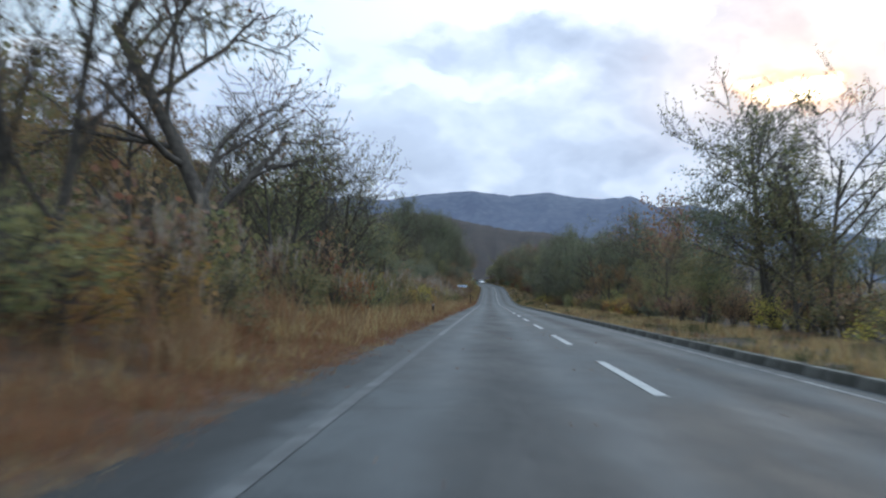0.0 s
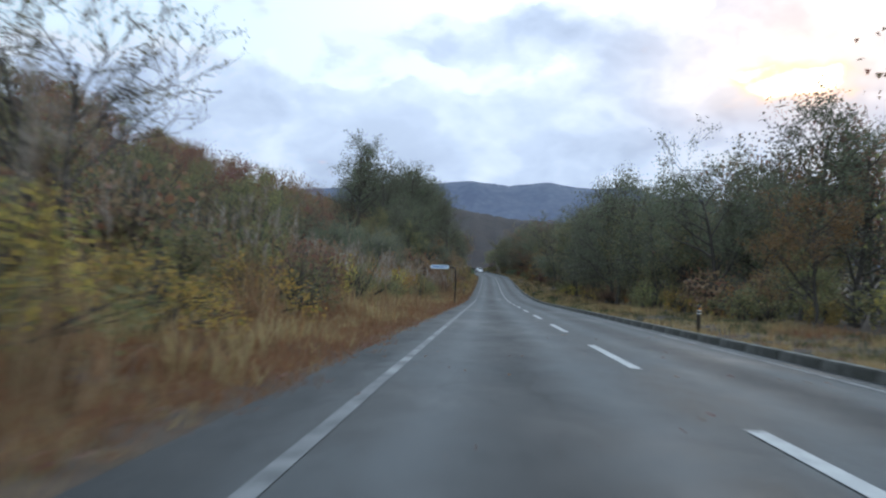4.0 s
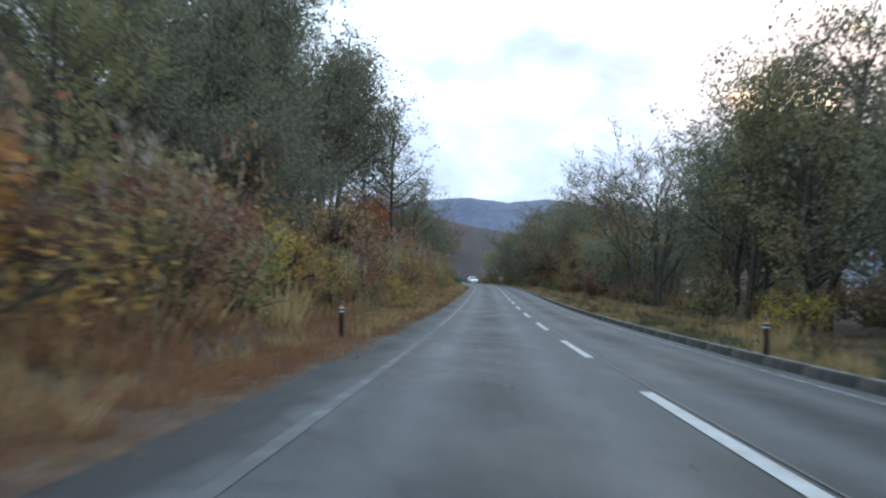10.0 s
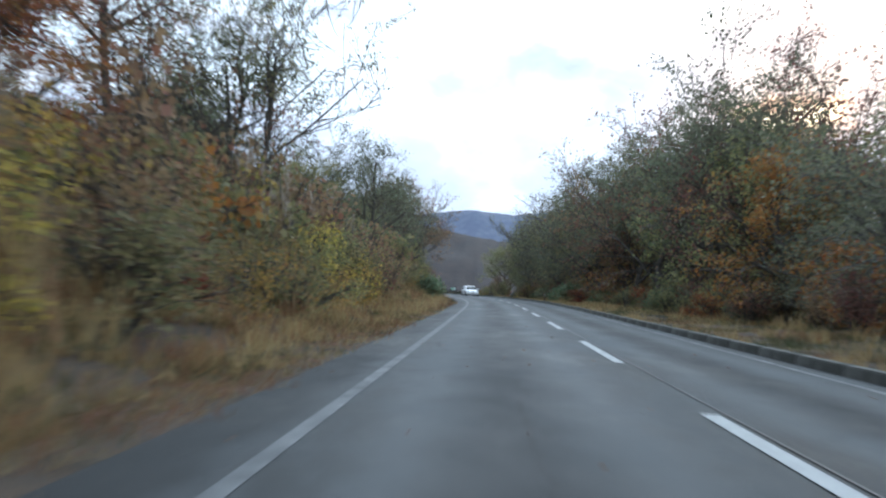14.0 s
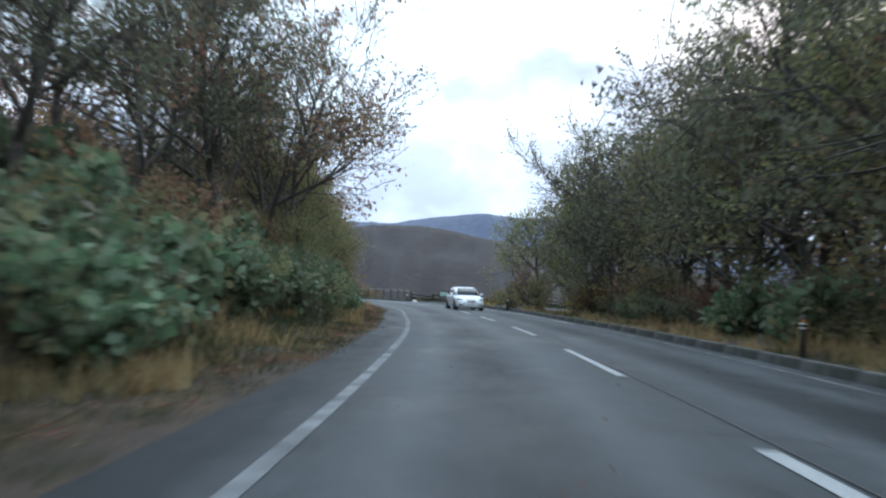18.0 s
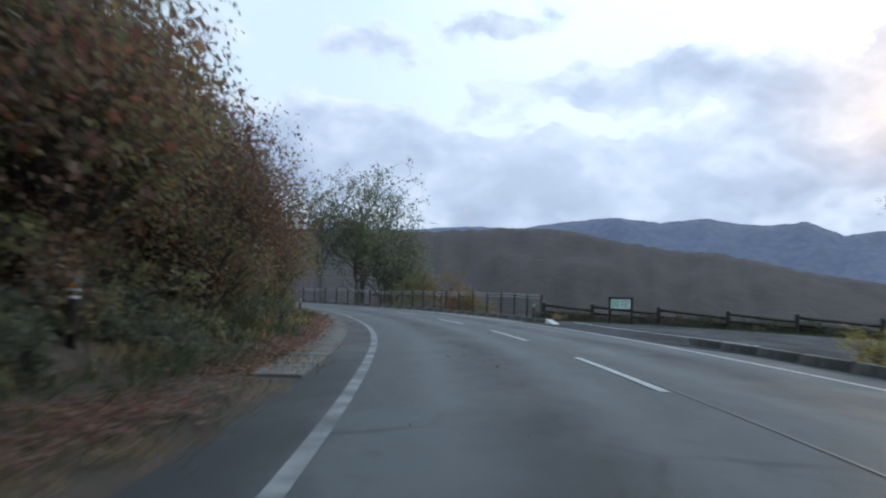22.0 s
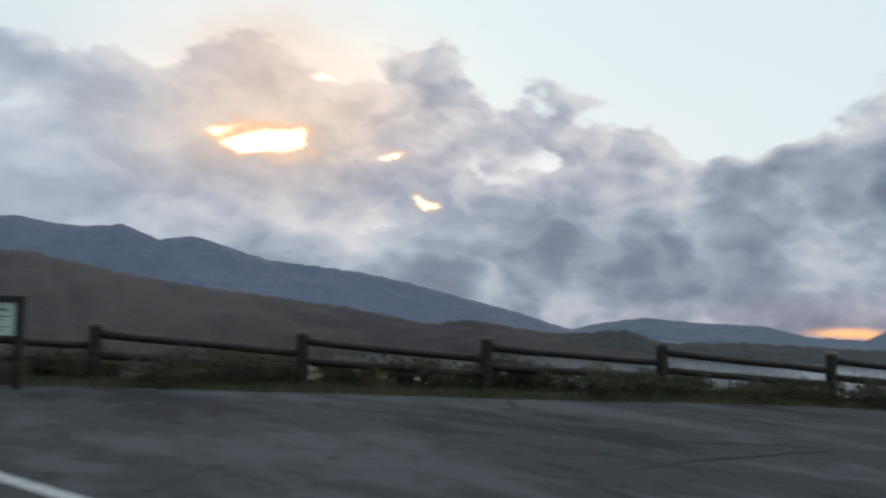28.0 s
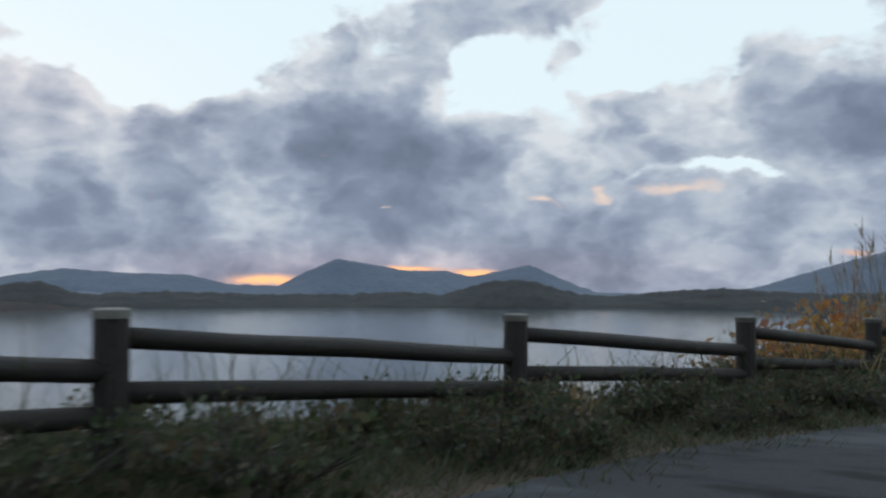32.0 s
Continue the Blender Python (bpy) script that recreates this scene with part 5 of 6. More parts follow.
# short turf and fallen leaves: thin blades over the verges
def turf_proto(name, mat, n, seed, h):
    r = random.Random(seed)
    V, Fc = [], []
    for _ in range(n):
        p = Vector((r.uniform(-0.75, 0.75), r.uniform(-0.75, 0.75), -0.02))
        a = r.uniform(0, math.tau)
        w = Vector((math.cos(a), math.sin(a), 0)) * r.uniform(0.006, 0.014)
        t = p + Vector((r.gauss(0, 0.12), r.gauss(0, 0.12), h * r.uniform(0.5, 1.2)))
        b = len(V)
        V += [p - w, p + w, t + w * 0.3, t - w * 0.3]
        Fc.append((b, b + 1, b + 2, b + 3))
    ob = new(name, mesh_of(name, V, Fc, [mat]))
    return ob


def litter_proto(name, mat, n, seed, wide=0.6, size=0.1):
    r = random.Random(seed)
    V, Fc = [], []
    for _ in range(n):
        leaf_into(V, Fc, Vector((r.uniform(-wide, wide), r.uniform(-wide, wide) * 0.42, r.uniform(0.03, 0.06))), size, r)
    for i, v in enumerate(V):
        V[i] = Vector((v.x, v.y, 0.03 + (v.z - 0.04) * 0.3))
    return new(name, mesh_of(name, V, Fc, [mat]))


TURF = {"russet": turf_proto("turf", REDGRASS, 110, 61, 0.24), "straw": turf_proto("turf", STRAW, 110, 63, 0.22), "green": turf_proto("turf", GRASS, 110, 65, 0.19), "weed": turf_proto("turf", WEED, 110, 71, 0.16), "verge": turf_proto("turf", VERGE, 130, 73, 0.17)}
LITTER = litter_proto("litter", BROWN, 26, 67)
mass(-354, -175, -11, -5.2, 1200, TURF, {"russet": 6, "straw": 2}, 0.8, 1.3, "turf")
mass(-354, -175, -5.6, -4.4, 1500, TURF, {"russet": 7, "straw": 1}, 0.5, 0.75, "turf")
mass(-175, -60, -10, -5.2, 800, TURF, {"straw": 4, "green": 3, "russet": 2}, 0.8, 1.3, "turf")
mass(-62, 8, -5.8, -4.5, 700, TURF, {"straw": 1, "green": 6, "russet": 1}, 0.5, 0.75, "turf")
mass(-175, -62, -5.6, -4.45, 1000, TURF, {"straw": 3, "green": 3, "russet": 3}, 0.5, 0.75, "turf")
mass(-60, 34, -7.4, -5.7, 400, TURF, {"green": 5, "straw": 1}, 0.8, 1.3, "turf")
mass(-240, -120, 3.5, 6.2, 420, TURF, {"green": 6, "verge": 6}, 0.7, 1.1, "turf")
mass(-354, -60, 3.6, 5.0, 500, TURF, {"green": 5, "straw": 3, "russet": 1}, 0.5, 0.8, "turf")
mass(-354, 0, 4.8, 10.5, 1100, TURF, {"green": 5, "straw": 3, "russet": 1}, 0.8, 1.3, "turf")
for x, y in fl:
    for _ in range(11):
        gather("turf", TURF["weed"], x + rng.uniform(-0.4, 0.4), y + rng.uniform(-1.4, 1.5), 1.0)
for k in range(220):
    x, y = at(arc_of(-354) + k * 1.77, -4.4 - abs(rng.gauss(0, 0.25)))
    gather("litter", LITTER, x, y, rng.uniform(0.5, 1.0), z=gz(x, y) + 0.06)
for k in range(420):
    x, y = at(rng.uniform(arc_of(-20), arc_of(34)), -4.9 - abs(rng.gauss(0, 0.4)))
    gather("litter", LITTER, x, y, rng.uniform(0.7, 1.1), z=gz(x, y) + 0.07)
SPARSE = litter_proto("litter", BROWN, 7, 69, 2.4, 0.07)
for k in range(240):       # single leaves blown over the asphalt
    s = rng.uniform(arc_of(-352), arc_of(40))
    d_ = rng.uniform(-3.9, 3.2)
    x, y = at(s, d_)
    gather("litter", SPARSE, x, y, rng.uniform(0.7, 1.1), z=float(zroad(y)) + crown(d_) - 0.022)
for k in range(40):
    x, y = rng.uniform(5, 24), rng.uniform(16, 27)
    gather("litter", SPARSE, x, y, 0.9, z=float(lay_z(x, y)) - 0.084)
release({"undergrowth": "tangled brown and olive undergrowth of the banks", "verge_grass": "dry straw and green grass along the verges", "turf": "short rough grass on the road verges", "litter": "fallen brown leaves along the road edge"})
for o in (*TURF.values(), LITTER, SPARSE):
    bpy.data.objects.remove(o)
for table in (TREES, BUSHES, TUFTS):        # patterns that stand nowhere
    for o in list(table.values()):
        if o.name not in USED:
            for c in list(o.children):
                bpy.data.objects.remove(c)
            bpy.data.objects.remove(o)

# hillside wood
for _ in range(245):
    y = rng.uniform(-350, 10)
    x, yy = at(arc_of(y), -22 - 100 * rng.random())
    plant(FAR[rng.choice(["far_brown", "far_brown", "far_green"])], x, yy, rng.uniform(0.85, 1.35), group="hillside wood")

# ------------------------------------------------------------------ kerbs and gutter
KERB_TOP = 0.17


def kerb_block(length, high=KERB_TOP, wide=0.2):
    bm = bmesh.new()
    box(bm, -wide / 2, wide / 2, 0.012, length - 0.012, -0.12, high, 0.018)
    me = bpy.data.meshes.new("kerb_block")
    bm.to_mesh(me)
    bm.free()
    me.materials.append(KERBSTONE)
    return me


kerb = tagged(new("kerb"), "weathered grey concrete kerb blocks along the road edge", "kerb", kind="structure")
BLOCK = kerb_block(2.0)


def kerb_run(s0, s1):
    s = s0
    while s < s1 - 0.5:
        x, y = at(s, right_kerb(s))
        x2, y2 = at(s + 2.0, right_kerb(s + 2.0))
        ob = new("kerb_block", BLOCK)
        ob.parent = kerb
        ob.matrix_basis = Matrix.Translation((x, y, float(zroad(y)) - 0.066)) @ Matrix.Rotation(math.atan2(y2 - y, x2 - x) - math.pi / 2 + rng.gauss(0, 0.004), 4, "Z") @ Matrix.Rotation(math.atan2(float(zroad(y2) - zroad(y)), 2.0), 4, "X")
        s += 2.0


kerb_run(arc_of(-352), arc_of(13.5))
kerb_run(arc_of(28.6), ARC[-1] - 4)
# the sloping white end block at the lay-by's mouth
WHITE_CONC = mat_varied("whitewashed_concrete", [(0.3, (0.3, 0.3, 0.29)), (0.6, (0.5, 0.5, 0.48)), (0.8, (0.6, 0.6, 0.58))], 4.0, 0.9, 60, 0.4)
bm = bmesh.new()
v = [bm.verts.new(p) for p in ((-0.16, 0, -0.1), (0.16, 0, -0.1), (0.16, 1.1, -0.1), (-0.16, 1.1, -0.1), (-0.14, 0.1, 0.03), (0.14, 0.1, 0.03), (0.13, 1.1, KERB_TOP + 0.01), (-0.13, 1.1, KERB_TOP + 0.01))]
for f in ((3, 2, 1, 0), (4, 5, 6, 7), (0, 1, 5, 4), (1, 2, 6, 5), (2, 3, 7, 6), (3, 0, 4, 7)):
    bm.faces.new([v[i] for i in f])
end = part("kerb_end", bm, WHITE_CONC, kerb, "whitewashed sloping end block")
x, y = at(arc_of(27.5), 4.75)
x2, y2 = at(arc_of(29.5), 4.75)
end.matrix_basis = Matrix.Translation((x, y, -0.066)) @ Matrix.Rotation(math.atan2(y2 - y, x2 - x) - math.pi / 2, 4, "Z")

gutter = tagged(new("gutter"), "concrete gutter slabs strewn with fallen leaves", "gutter", kind="structure")
bm = bmesh.new()
box(bm, -0.33, 0.33, 0.008, 0.592, -0.14, 0.035, 0.012)
SLAB = bpy.data.meshes.new("slab")
bm.to_mesh(SLAB)
bm.free()
SLAB.materials.append(CONCRETE)
s = arc_of(3)
while s < arc_of(36):
    x, y = at(s, -4.46)
    x2, y2 = at(s + 0.6, -4.46)
    ob = new("slab", SLAB)
    ob.parent = gutter
    ob.matrix_basis = Matrix.Translation((x, y, -0.09 + rng.uniform(0, 0.012))) @ Matrix.Rotation(math.atan2(y2 - y, x2 - x) - math.pi / 2, 4, "Z")
    s += 0.6
strip("joint", arc_of(-200), arc_of(36), 0.14, 0.165, 0.004, TAR, 1.0, 0, marks)


def polyline_mark(pts, width, lift=0.006):
    verts, faces = [], []
    p = spline(pts, 0.6)
    t = np.gradient(p, axis=0)
    t /= np.linalg.norm(t, axis=1)[:, None]
    for (x, y), (tx, ty) in zip(p, t):
        for s in (-1, 1):
            xx, yy = x + s * ty * width / 2, y - s * tx * width / 2
            verts.append((xx, yy, float(lay_z(xx, yy)) - 0.064 + lift))
    faces = [(2 * i, 2 * i + 1, 2 * i + 3, 2 * i + 2) for i in range(len(p) - 1)]
    ob = new("edge_line", mesh_of("edge_line", verts, faces, [PAINT]))
    ob.parent = marks


polyline_mark([(2.55, 33.6), (3.1, 30.5), (3.65, 27.6), (4.45, 24.5), (5.6, 20.5), (6.9, 16.0)], 0.13)

# ------------------------------------------------------------------ log fence of the lay-by


def log_fence():
    e = thing("log_fence", Matrix.Identity(4), "two-rail dark log fence with weathered capped posts", "fence")
    posts = [tuple(p) for p in FENCE[8:20]]
    tops = []
    for i, (x, y) in enumerate(posts):
        top = float(np.interp(x, [1.15, 3.5, 6.5, 9.4, 12, 15.2, 18.3, 21.3, 24.2, 27.1, 31, 40], [0.8, 0.79, 0.76, 0.69, 0.65, 0.61, 0.5, 0.37, 0.25, 0.13, -0.03, -0.45]))
        z = gz(x, y)
        h = top - z
        bm = bmesh.new()
        tube(bm, [(x, y, z - 0.3), (x, y, z + h - 0.05), (x, y, z + h - 0.02), (x, y, z + h)], [0.105, 0.1, 0.1, 0.085], 12)
        post = part("post", bm, LOG, e, soft=False)
        bm = bmesh.new()
        tube(bm, [(x, y, z + h - 0.035), (x, y, z + h + 0.012), (x, y, z + h + 0.02)], [0.107, 0.107, 0.09], 12)
        part("cap", bm, CONCRETE, post, "pale weathered post cap")
        tops.append(Vector((x, y, z + h)))
    for a, b in zip(tops, tops[1:]):
        d = (b - a).normalized()
        for k, (da, db, r) in enumerate(((-0.14, -0.33, 0.066), (-0.46, -0.58, 0.066))):
            bm = bmesh.new()
            p, q = a + Vector((0, 0, da)) + d * 0.04, b + Vector((0, 0, db)) - d * 0.04
            pts = [p.lerp(q, u) + Vector((0, 0, rng.gauss(0, 0.006))) for u in (0, 0.25, 0.5, 0.75, 1)]
            tube(bm, pts, [r * rng.uniform(0.95, 1.05) for _ in pts], 10)
            part("rail", bm, LOG, e, soft=True)
    return e


log_fence()


def steel_fence():
    e = thing("guard_fence", Matrix.Identity(4), "brown steel guard fence with pale upper rail along the bend", "fence")
    pale = mat_varied("galvanised_rail", [(0.35, (0.16, 0.155, 0.15)), (0.65, (0.27, 0.265, 0.26))], 6.0, 0.45, 60, 0.1)
    line = spline(FENCE[:8][::-1], 0.25)
    seg = np.concatenate([[0], np.cumsum(np.linalg.norm(np.diff(line, axis=0), axis=1))])
    posts, s = [], 0.0
    while s < seg[-1]:
        posts.append((float(np.interp(s, seg, line[:, 0])), float(np.interp(s, seg, line[:, 1]))))
        s += 2.0
    tops = []
    for x, y in posts:
        z = gz(x, y)
        bm = bmesh.new()
        tube(bm, [(x, y, z - 0.2), (x, y, z + 1.31), (x, y, z + 1.33)], [0.07, 0.068, 0.05], 8)
        part("post", bm, RAIL_BROWN, e)
        tops.append(Vector((x, y, z + 1.33)))
    for a, b in zip(tops, tops[1:]):
        for dz, r, m in ((-0.07, 0.03, pale), (-0.22, 0.025, pale), (-0.98, 0.022, RAIL_BROWN)):
            bm = bmesh.new()
            tube(bm, [a + Vector((0, 0, dz)), b + Vector((0, 0, dz))], r, 6)
            part("rail", bm, m, e, "pale galvanised top rail" if m is pale else "")
    return e


steel_fence()

# ------------------------------------------------------------------ information board, road sign, marker posts, car


def plate_bars(name, parent, mat, bars, depth):
    for x0, x1, z0, z1 in bars:
        bm = bmesh.new()
        box(bm, x0, x1, depth - 0.002, depth, z0, z1)
        part(name, bm, mat, parent)


BOARD_FACE = mat_varied("pale_green_board", [(0.3, (0.42, 0.55, 0.5)), (0.7, (0.55, 0.66, 0.62))], 3.0, 0.5, 30, 0.05)
BOARD_GREEN = mat_varied("map_green", [(0.3, (0.2, 0.42, 0.3)), (0.7, (0.3, 0.52, 0.4))], 5.0, 0.5, 30, 0.05)
INK = mat_varied("faded_dark_print", [(0.3, (0.08, 0.1, 0.1)), (0.7, (0.14, 0.16, 0.16))], 5.0, 0.6, 30, 0.05)


def info_board():
    a, b = Vector((4.18, 33.85, 0)), Vector((5.12, 33.25, 0))
    e = thing("information_board", Matrix.Translation((*((a + b) / 2).xy, gz(*((a + b) / 2).xy))) @ Matrix.Rotation(math.atan2(b.y - a.y, b.x - a.x), 4, "Z"),
              "dark wooden information board with a pale green map panel", "information board")
    w = (b - a).length / 2
    for sx in (-1, 1):
        bm = bmesh.new()
        box(bm, sx * w - 0.05, sx * w + 0.05, -0.05, 0.05, -0.2, 1.2, 0.008)
        part("post", bm, LOG, e)
    for z0, z1 in ((1.16, 1.24), (0.66, 0.71)):
        bm = bmesh.new()
        box(bm, -w - 0.06 if z0 > 1 else -w + 0.05, w + 0.06 if z0 > 1 else w - 0.05, -0.055, 0.055, z0, z1, 0.008)
        part("crossbar", bm, LOG, e)
    bm = bmesh.new()
    box(bm, -w + 0.055, w - 0.055, -0.02, 0.02, 0.72, 1.15, 0.004)
    panel = part("panel", bm, BOARD_FACE, e, "pale green printed map panel")
    plate_bars("map", panel, BOARD_GREEN, [(-0.46, -0.08, 0.77, 1.1)], -0.0215)
    plate_bars("text_bar", panel, INK, [(0.0, 0.4, 1.04, 1.075)] + [(0.0, 0.42 - 0.06 * (k % 3), 0.96 - 0.045 * k, 0.975 - 0.045 * k) for k in range(5)], -0.0215)
    return e


info_board()

SIGN_FACE = mat_varied("pale_blue_sign", [(0.3, (0.5, 0.6, 0.7)), (0.7, (0.62, 0.7, 0.78))], 3.0, 0.4, 30, 0.03)
SIGN_BLUE = mat_varied("blue_sign_print", [(0.3, (0.05, 0.16, 0.42)), (0.7, (0.08, 0.22, 0.5))], 3.0, 0.4, 30, 0.03)
POLE = mat_varied("dark_brown_pole", [(0.3, (0.022, 0.017, 0.015)), (0.7, (0.045, 0.036, 0.03))], 6.0, 0.45, 40, 0.1)


def road_sign():
    x, y = -14.7, -221.8
    z = gz(x, y) - 0.34
    e = thing("road_sign", Matrix.Translation((x, y, z)) @ Matrix.Rotation(radians(-4), 4, "Z"), "pale blue rounded direction sign on a bent brown pole", "road sign")
    pts = [(0, 0, -0.3), (0, 0, 2.85)] + [(-0.28 + 0.28 * math.cos(a), 0, 2.85 + 0.28 * math.sin(a)) for a in (0.3, 0.6, 0.9, 1.2, 1.57)] + [(-0.5, 0, 3.14)]
    bm = bmesh.new()
    tube(bm, pts, 0.05, 10)
    part("pole", bm, POLE, e, soft=True)
    bm = bmesh.new()
    L, h = 1.42, 0.3
    prof = []
    for k in range(18):
        a = k * math.tau / 18
        prof.append(((L / 2 - h / 2) * (1 if math.cos(a) > 0 else -1) + h / 2 * math.cos(a), h / 2 * math.sin(a)))
    front = [bm.verts.new((-0.5 - L / 2 + u, -0.02, 3.14 + w)) for u, w in prof]
    back = [bm.verts.new((-0.5 - L / 2 + u, 0.02, 3.14 + w)) for u, w in prof]
    bm.faces.new(front)
    bm.faces.new(back[::-1])
    n = len(prof)
    for k in range(n):
        bm.faces.new((front[k], back[k], back[(k + 1) % n], front[(k + 1) % n]))
    bmesh.ops.recalc_face_normals(bm, faces=bm.faces[:])
    plate = part("plate", bm, SIGN_FACE, e, "pale blue rounded sign plate")
    x0 = -0.5 - L + 0.14
    plate_bars("text_bar", plate, SIGN_BLUE, [(x0 + 0.105 * k, x0 + 0.105 * k + 0.085, 3.13, 3.225) for k in range(10)] + [(x0, x0 + 0.95, 3.06, 3.09)], -0.022)
    bm = bmesh.new()
    vs = [bm.verts.new(p) for p in ((x0 + 1.07, -0.0225, 3.2), (x0 + 1.07, -0.0225, 3.15), (x0 + 1.2, -0.0225, 3.175))]
    bm.faces.new(vs)
    part("arrow", bm, SIGN_BLUE, plate)
    return e


road_sign()

WHITE_BAND = mat_varied("white_reflective_band", [(0.3, (0.5, 0.5, 0.5)), (0.7, (0.65, 0.65, 0.65))], 5.0, 0.3, 30, 0.05)
ORANGE = mat_varied("amber_reflector", [(0.3, (0.6, 0.2, 0.03)), (0.7, (0.75, 0.3, 0.05))], 5.0, 0.25, 30, 0.05)


def marker_post():
    e = thing("marker_post", Matrix.Identity(4), "dark brown roadside marker post with pale bands", "marker post", "roadside marker posts")
    bm = bmesh.new()
    tube(bm, [(0, 0, -0.25), (0, 0, 0.78), (0, 0, 0.84), (0, 0, 0.86)], [0.057, 0.055, 0.045, 0.02], 10)
    post = part("post", bm, POLE, e, soft=True)
    for z in (0.62, 0.7):
        bm = bmesh.new()
        tube(bm, [(0, 0, z), (0, 0, z + 0.03)], 0.059, 10)
        part("band", bm, WHITE_BAND, post, "white reflective band")
    bm = bmesh.new()
    box(bm, -0.03, 0.03, -0.066, -0.05, 0.735, 0.79, 0.006)
    part("reflector", bm, ORANGE, post, "amber reflector")
    return e


MARKERS = [(-22.6, -302.4), (-11.0, -176.3), (-3.6, 0.7), (-4.9, -82.4), (8.9, -47.5), (-2.6, -179.2), (-10.6, -265.9), (7.7, -5.5), (-9.4, 30.2), (0.6, 39.6), (-28.0, -345.0), (-14.9, 45.5)]
first = marker_post()
for i, (x, y) in enumerate(MARKERS):
    s_, d_ = locate(x, y)
    if abs(d_[0]) < 3.55:
        x, y = at(s_[0], 3.6 * np.sign(d_[0]))
    m = Matrix.Translation((x, y, gz(x, y))) @ Matrix.Rotation(rng.gauss(0, 0.03), 4, "X")
    if i == 0:
        first.matrix_basis = m
    else:
        copy_thing(first, m)

CARPAINT, nt_, b_ = material("white_car_paint", 0.25)
b_.inputs["Base Color"].default_value = (0.72, 0.75, 0.78, 1)
b_.inputs["Coat Weight"].default_value = 0.6
nt_.links.new(mix(nt_, noise_tex(nt_, 3.0, 4, objco(nt_)), (0.66, 0.69, 0.72), (0.78, 0.8, 0.82)), b_.inputs["Base Color"])
CARGLASS, nt_, b_ = material("dark_car_glass", 0.05)
b_.inputs["Base Color"].default_value = (0.018, 0.025, 0.03, 1)
b_.inputs["Specular IOR Level"].default_value = 0.25
TYRE = mat_varied("black_tyre", [(0.3, (0.012, 0.012, 0.012)), (0.7, (0.03, 0.03, 0.03))], 20.0, 0.85, 60, 0.3)
ALLOY, nt_, b_ = material("alloy_rim", 0.35, 0.9)
b_.inputs["Base Color"].default_value = (0.5, 0.51, 0.52, 1)
BLACKTRIM = mat_varied("black_trim", [(0.3, (0.012, 0.012, 0.013)), (0.7, (0.025, 0.025, 0.027))], 10.0, 0.5, 40, 0.1)
LAMP, nt_, b_ = material("headlight_lens", 0.08)
b_.inputs["Base Color"].default_value = (0.5, 0.55, 0.56, 1)


def loft(bm, sections):
    """Closed rings of equal length, joined one to the next, with end caps."""
    rings = [[bm.verts.new(p) for p in sec] for sec in sections]
    n = len(rings[0])
    for a, b in zip(rings, rings[1:]):
        for k in range(n):
            bm.faces.new((a[k], a[(k + 1) % n], b[(k + 1) % n], b[k]))
    bm.faces.new(rings[0][::-1])
    bm.faces.new(rings[-1])
    bmesh.ops.recalc_face_normals(bm, faces=bm.faces[:])
    return bm


def pane(corners, rows=4, grow=0.9, lift=0.006):
    """A thin curved sheet through pairs of edge points, drawn in a little and lifted off the body."""
    bm = bmesh.new()
    mid = sum((Vector(p) for row in corners for p in row), Vector()) / (2 * len(corners))
    grid = []
    for l, r in corners:
        l, r = Vector(l), Vector(r)
        row = []
        for k in range(rows + 1):
            p = l.lerp(r, k / rows)
            q = mid + (p - mid) * grow
            out = Vector((q.x, q.y - 0.3, 0.25))
            row.append(bm.verts.new(q + out.normalized() * lift))
        grid.append(row)
    for a, b in zip(grid, grid[1:]):
        for k in range(rows):
            bm.faces.new((a[k], a[k + 1], b[k + 1], b[k]))
    bmesh.ops.recalc_face_normals(bm, faces=bm.faces[:])
    bmesh.ops.solidify(bm, geom=bm.faces[:], thickness=-0.004)
    return bm


def soften(ob, levels=2):
    mod = ob.modifiers.new("round", "SUBSURF")
    mod.levels = mod.render_levels = levels
    return ob


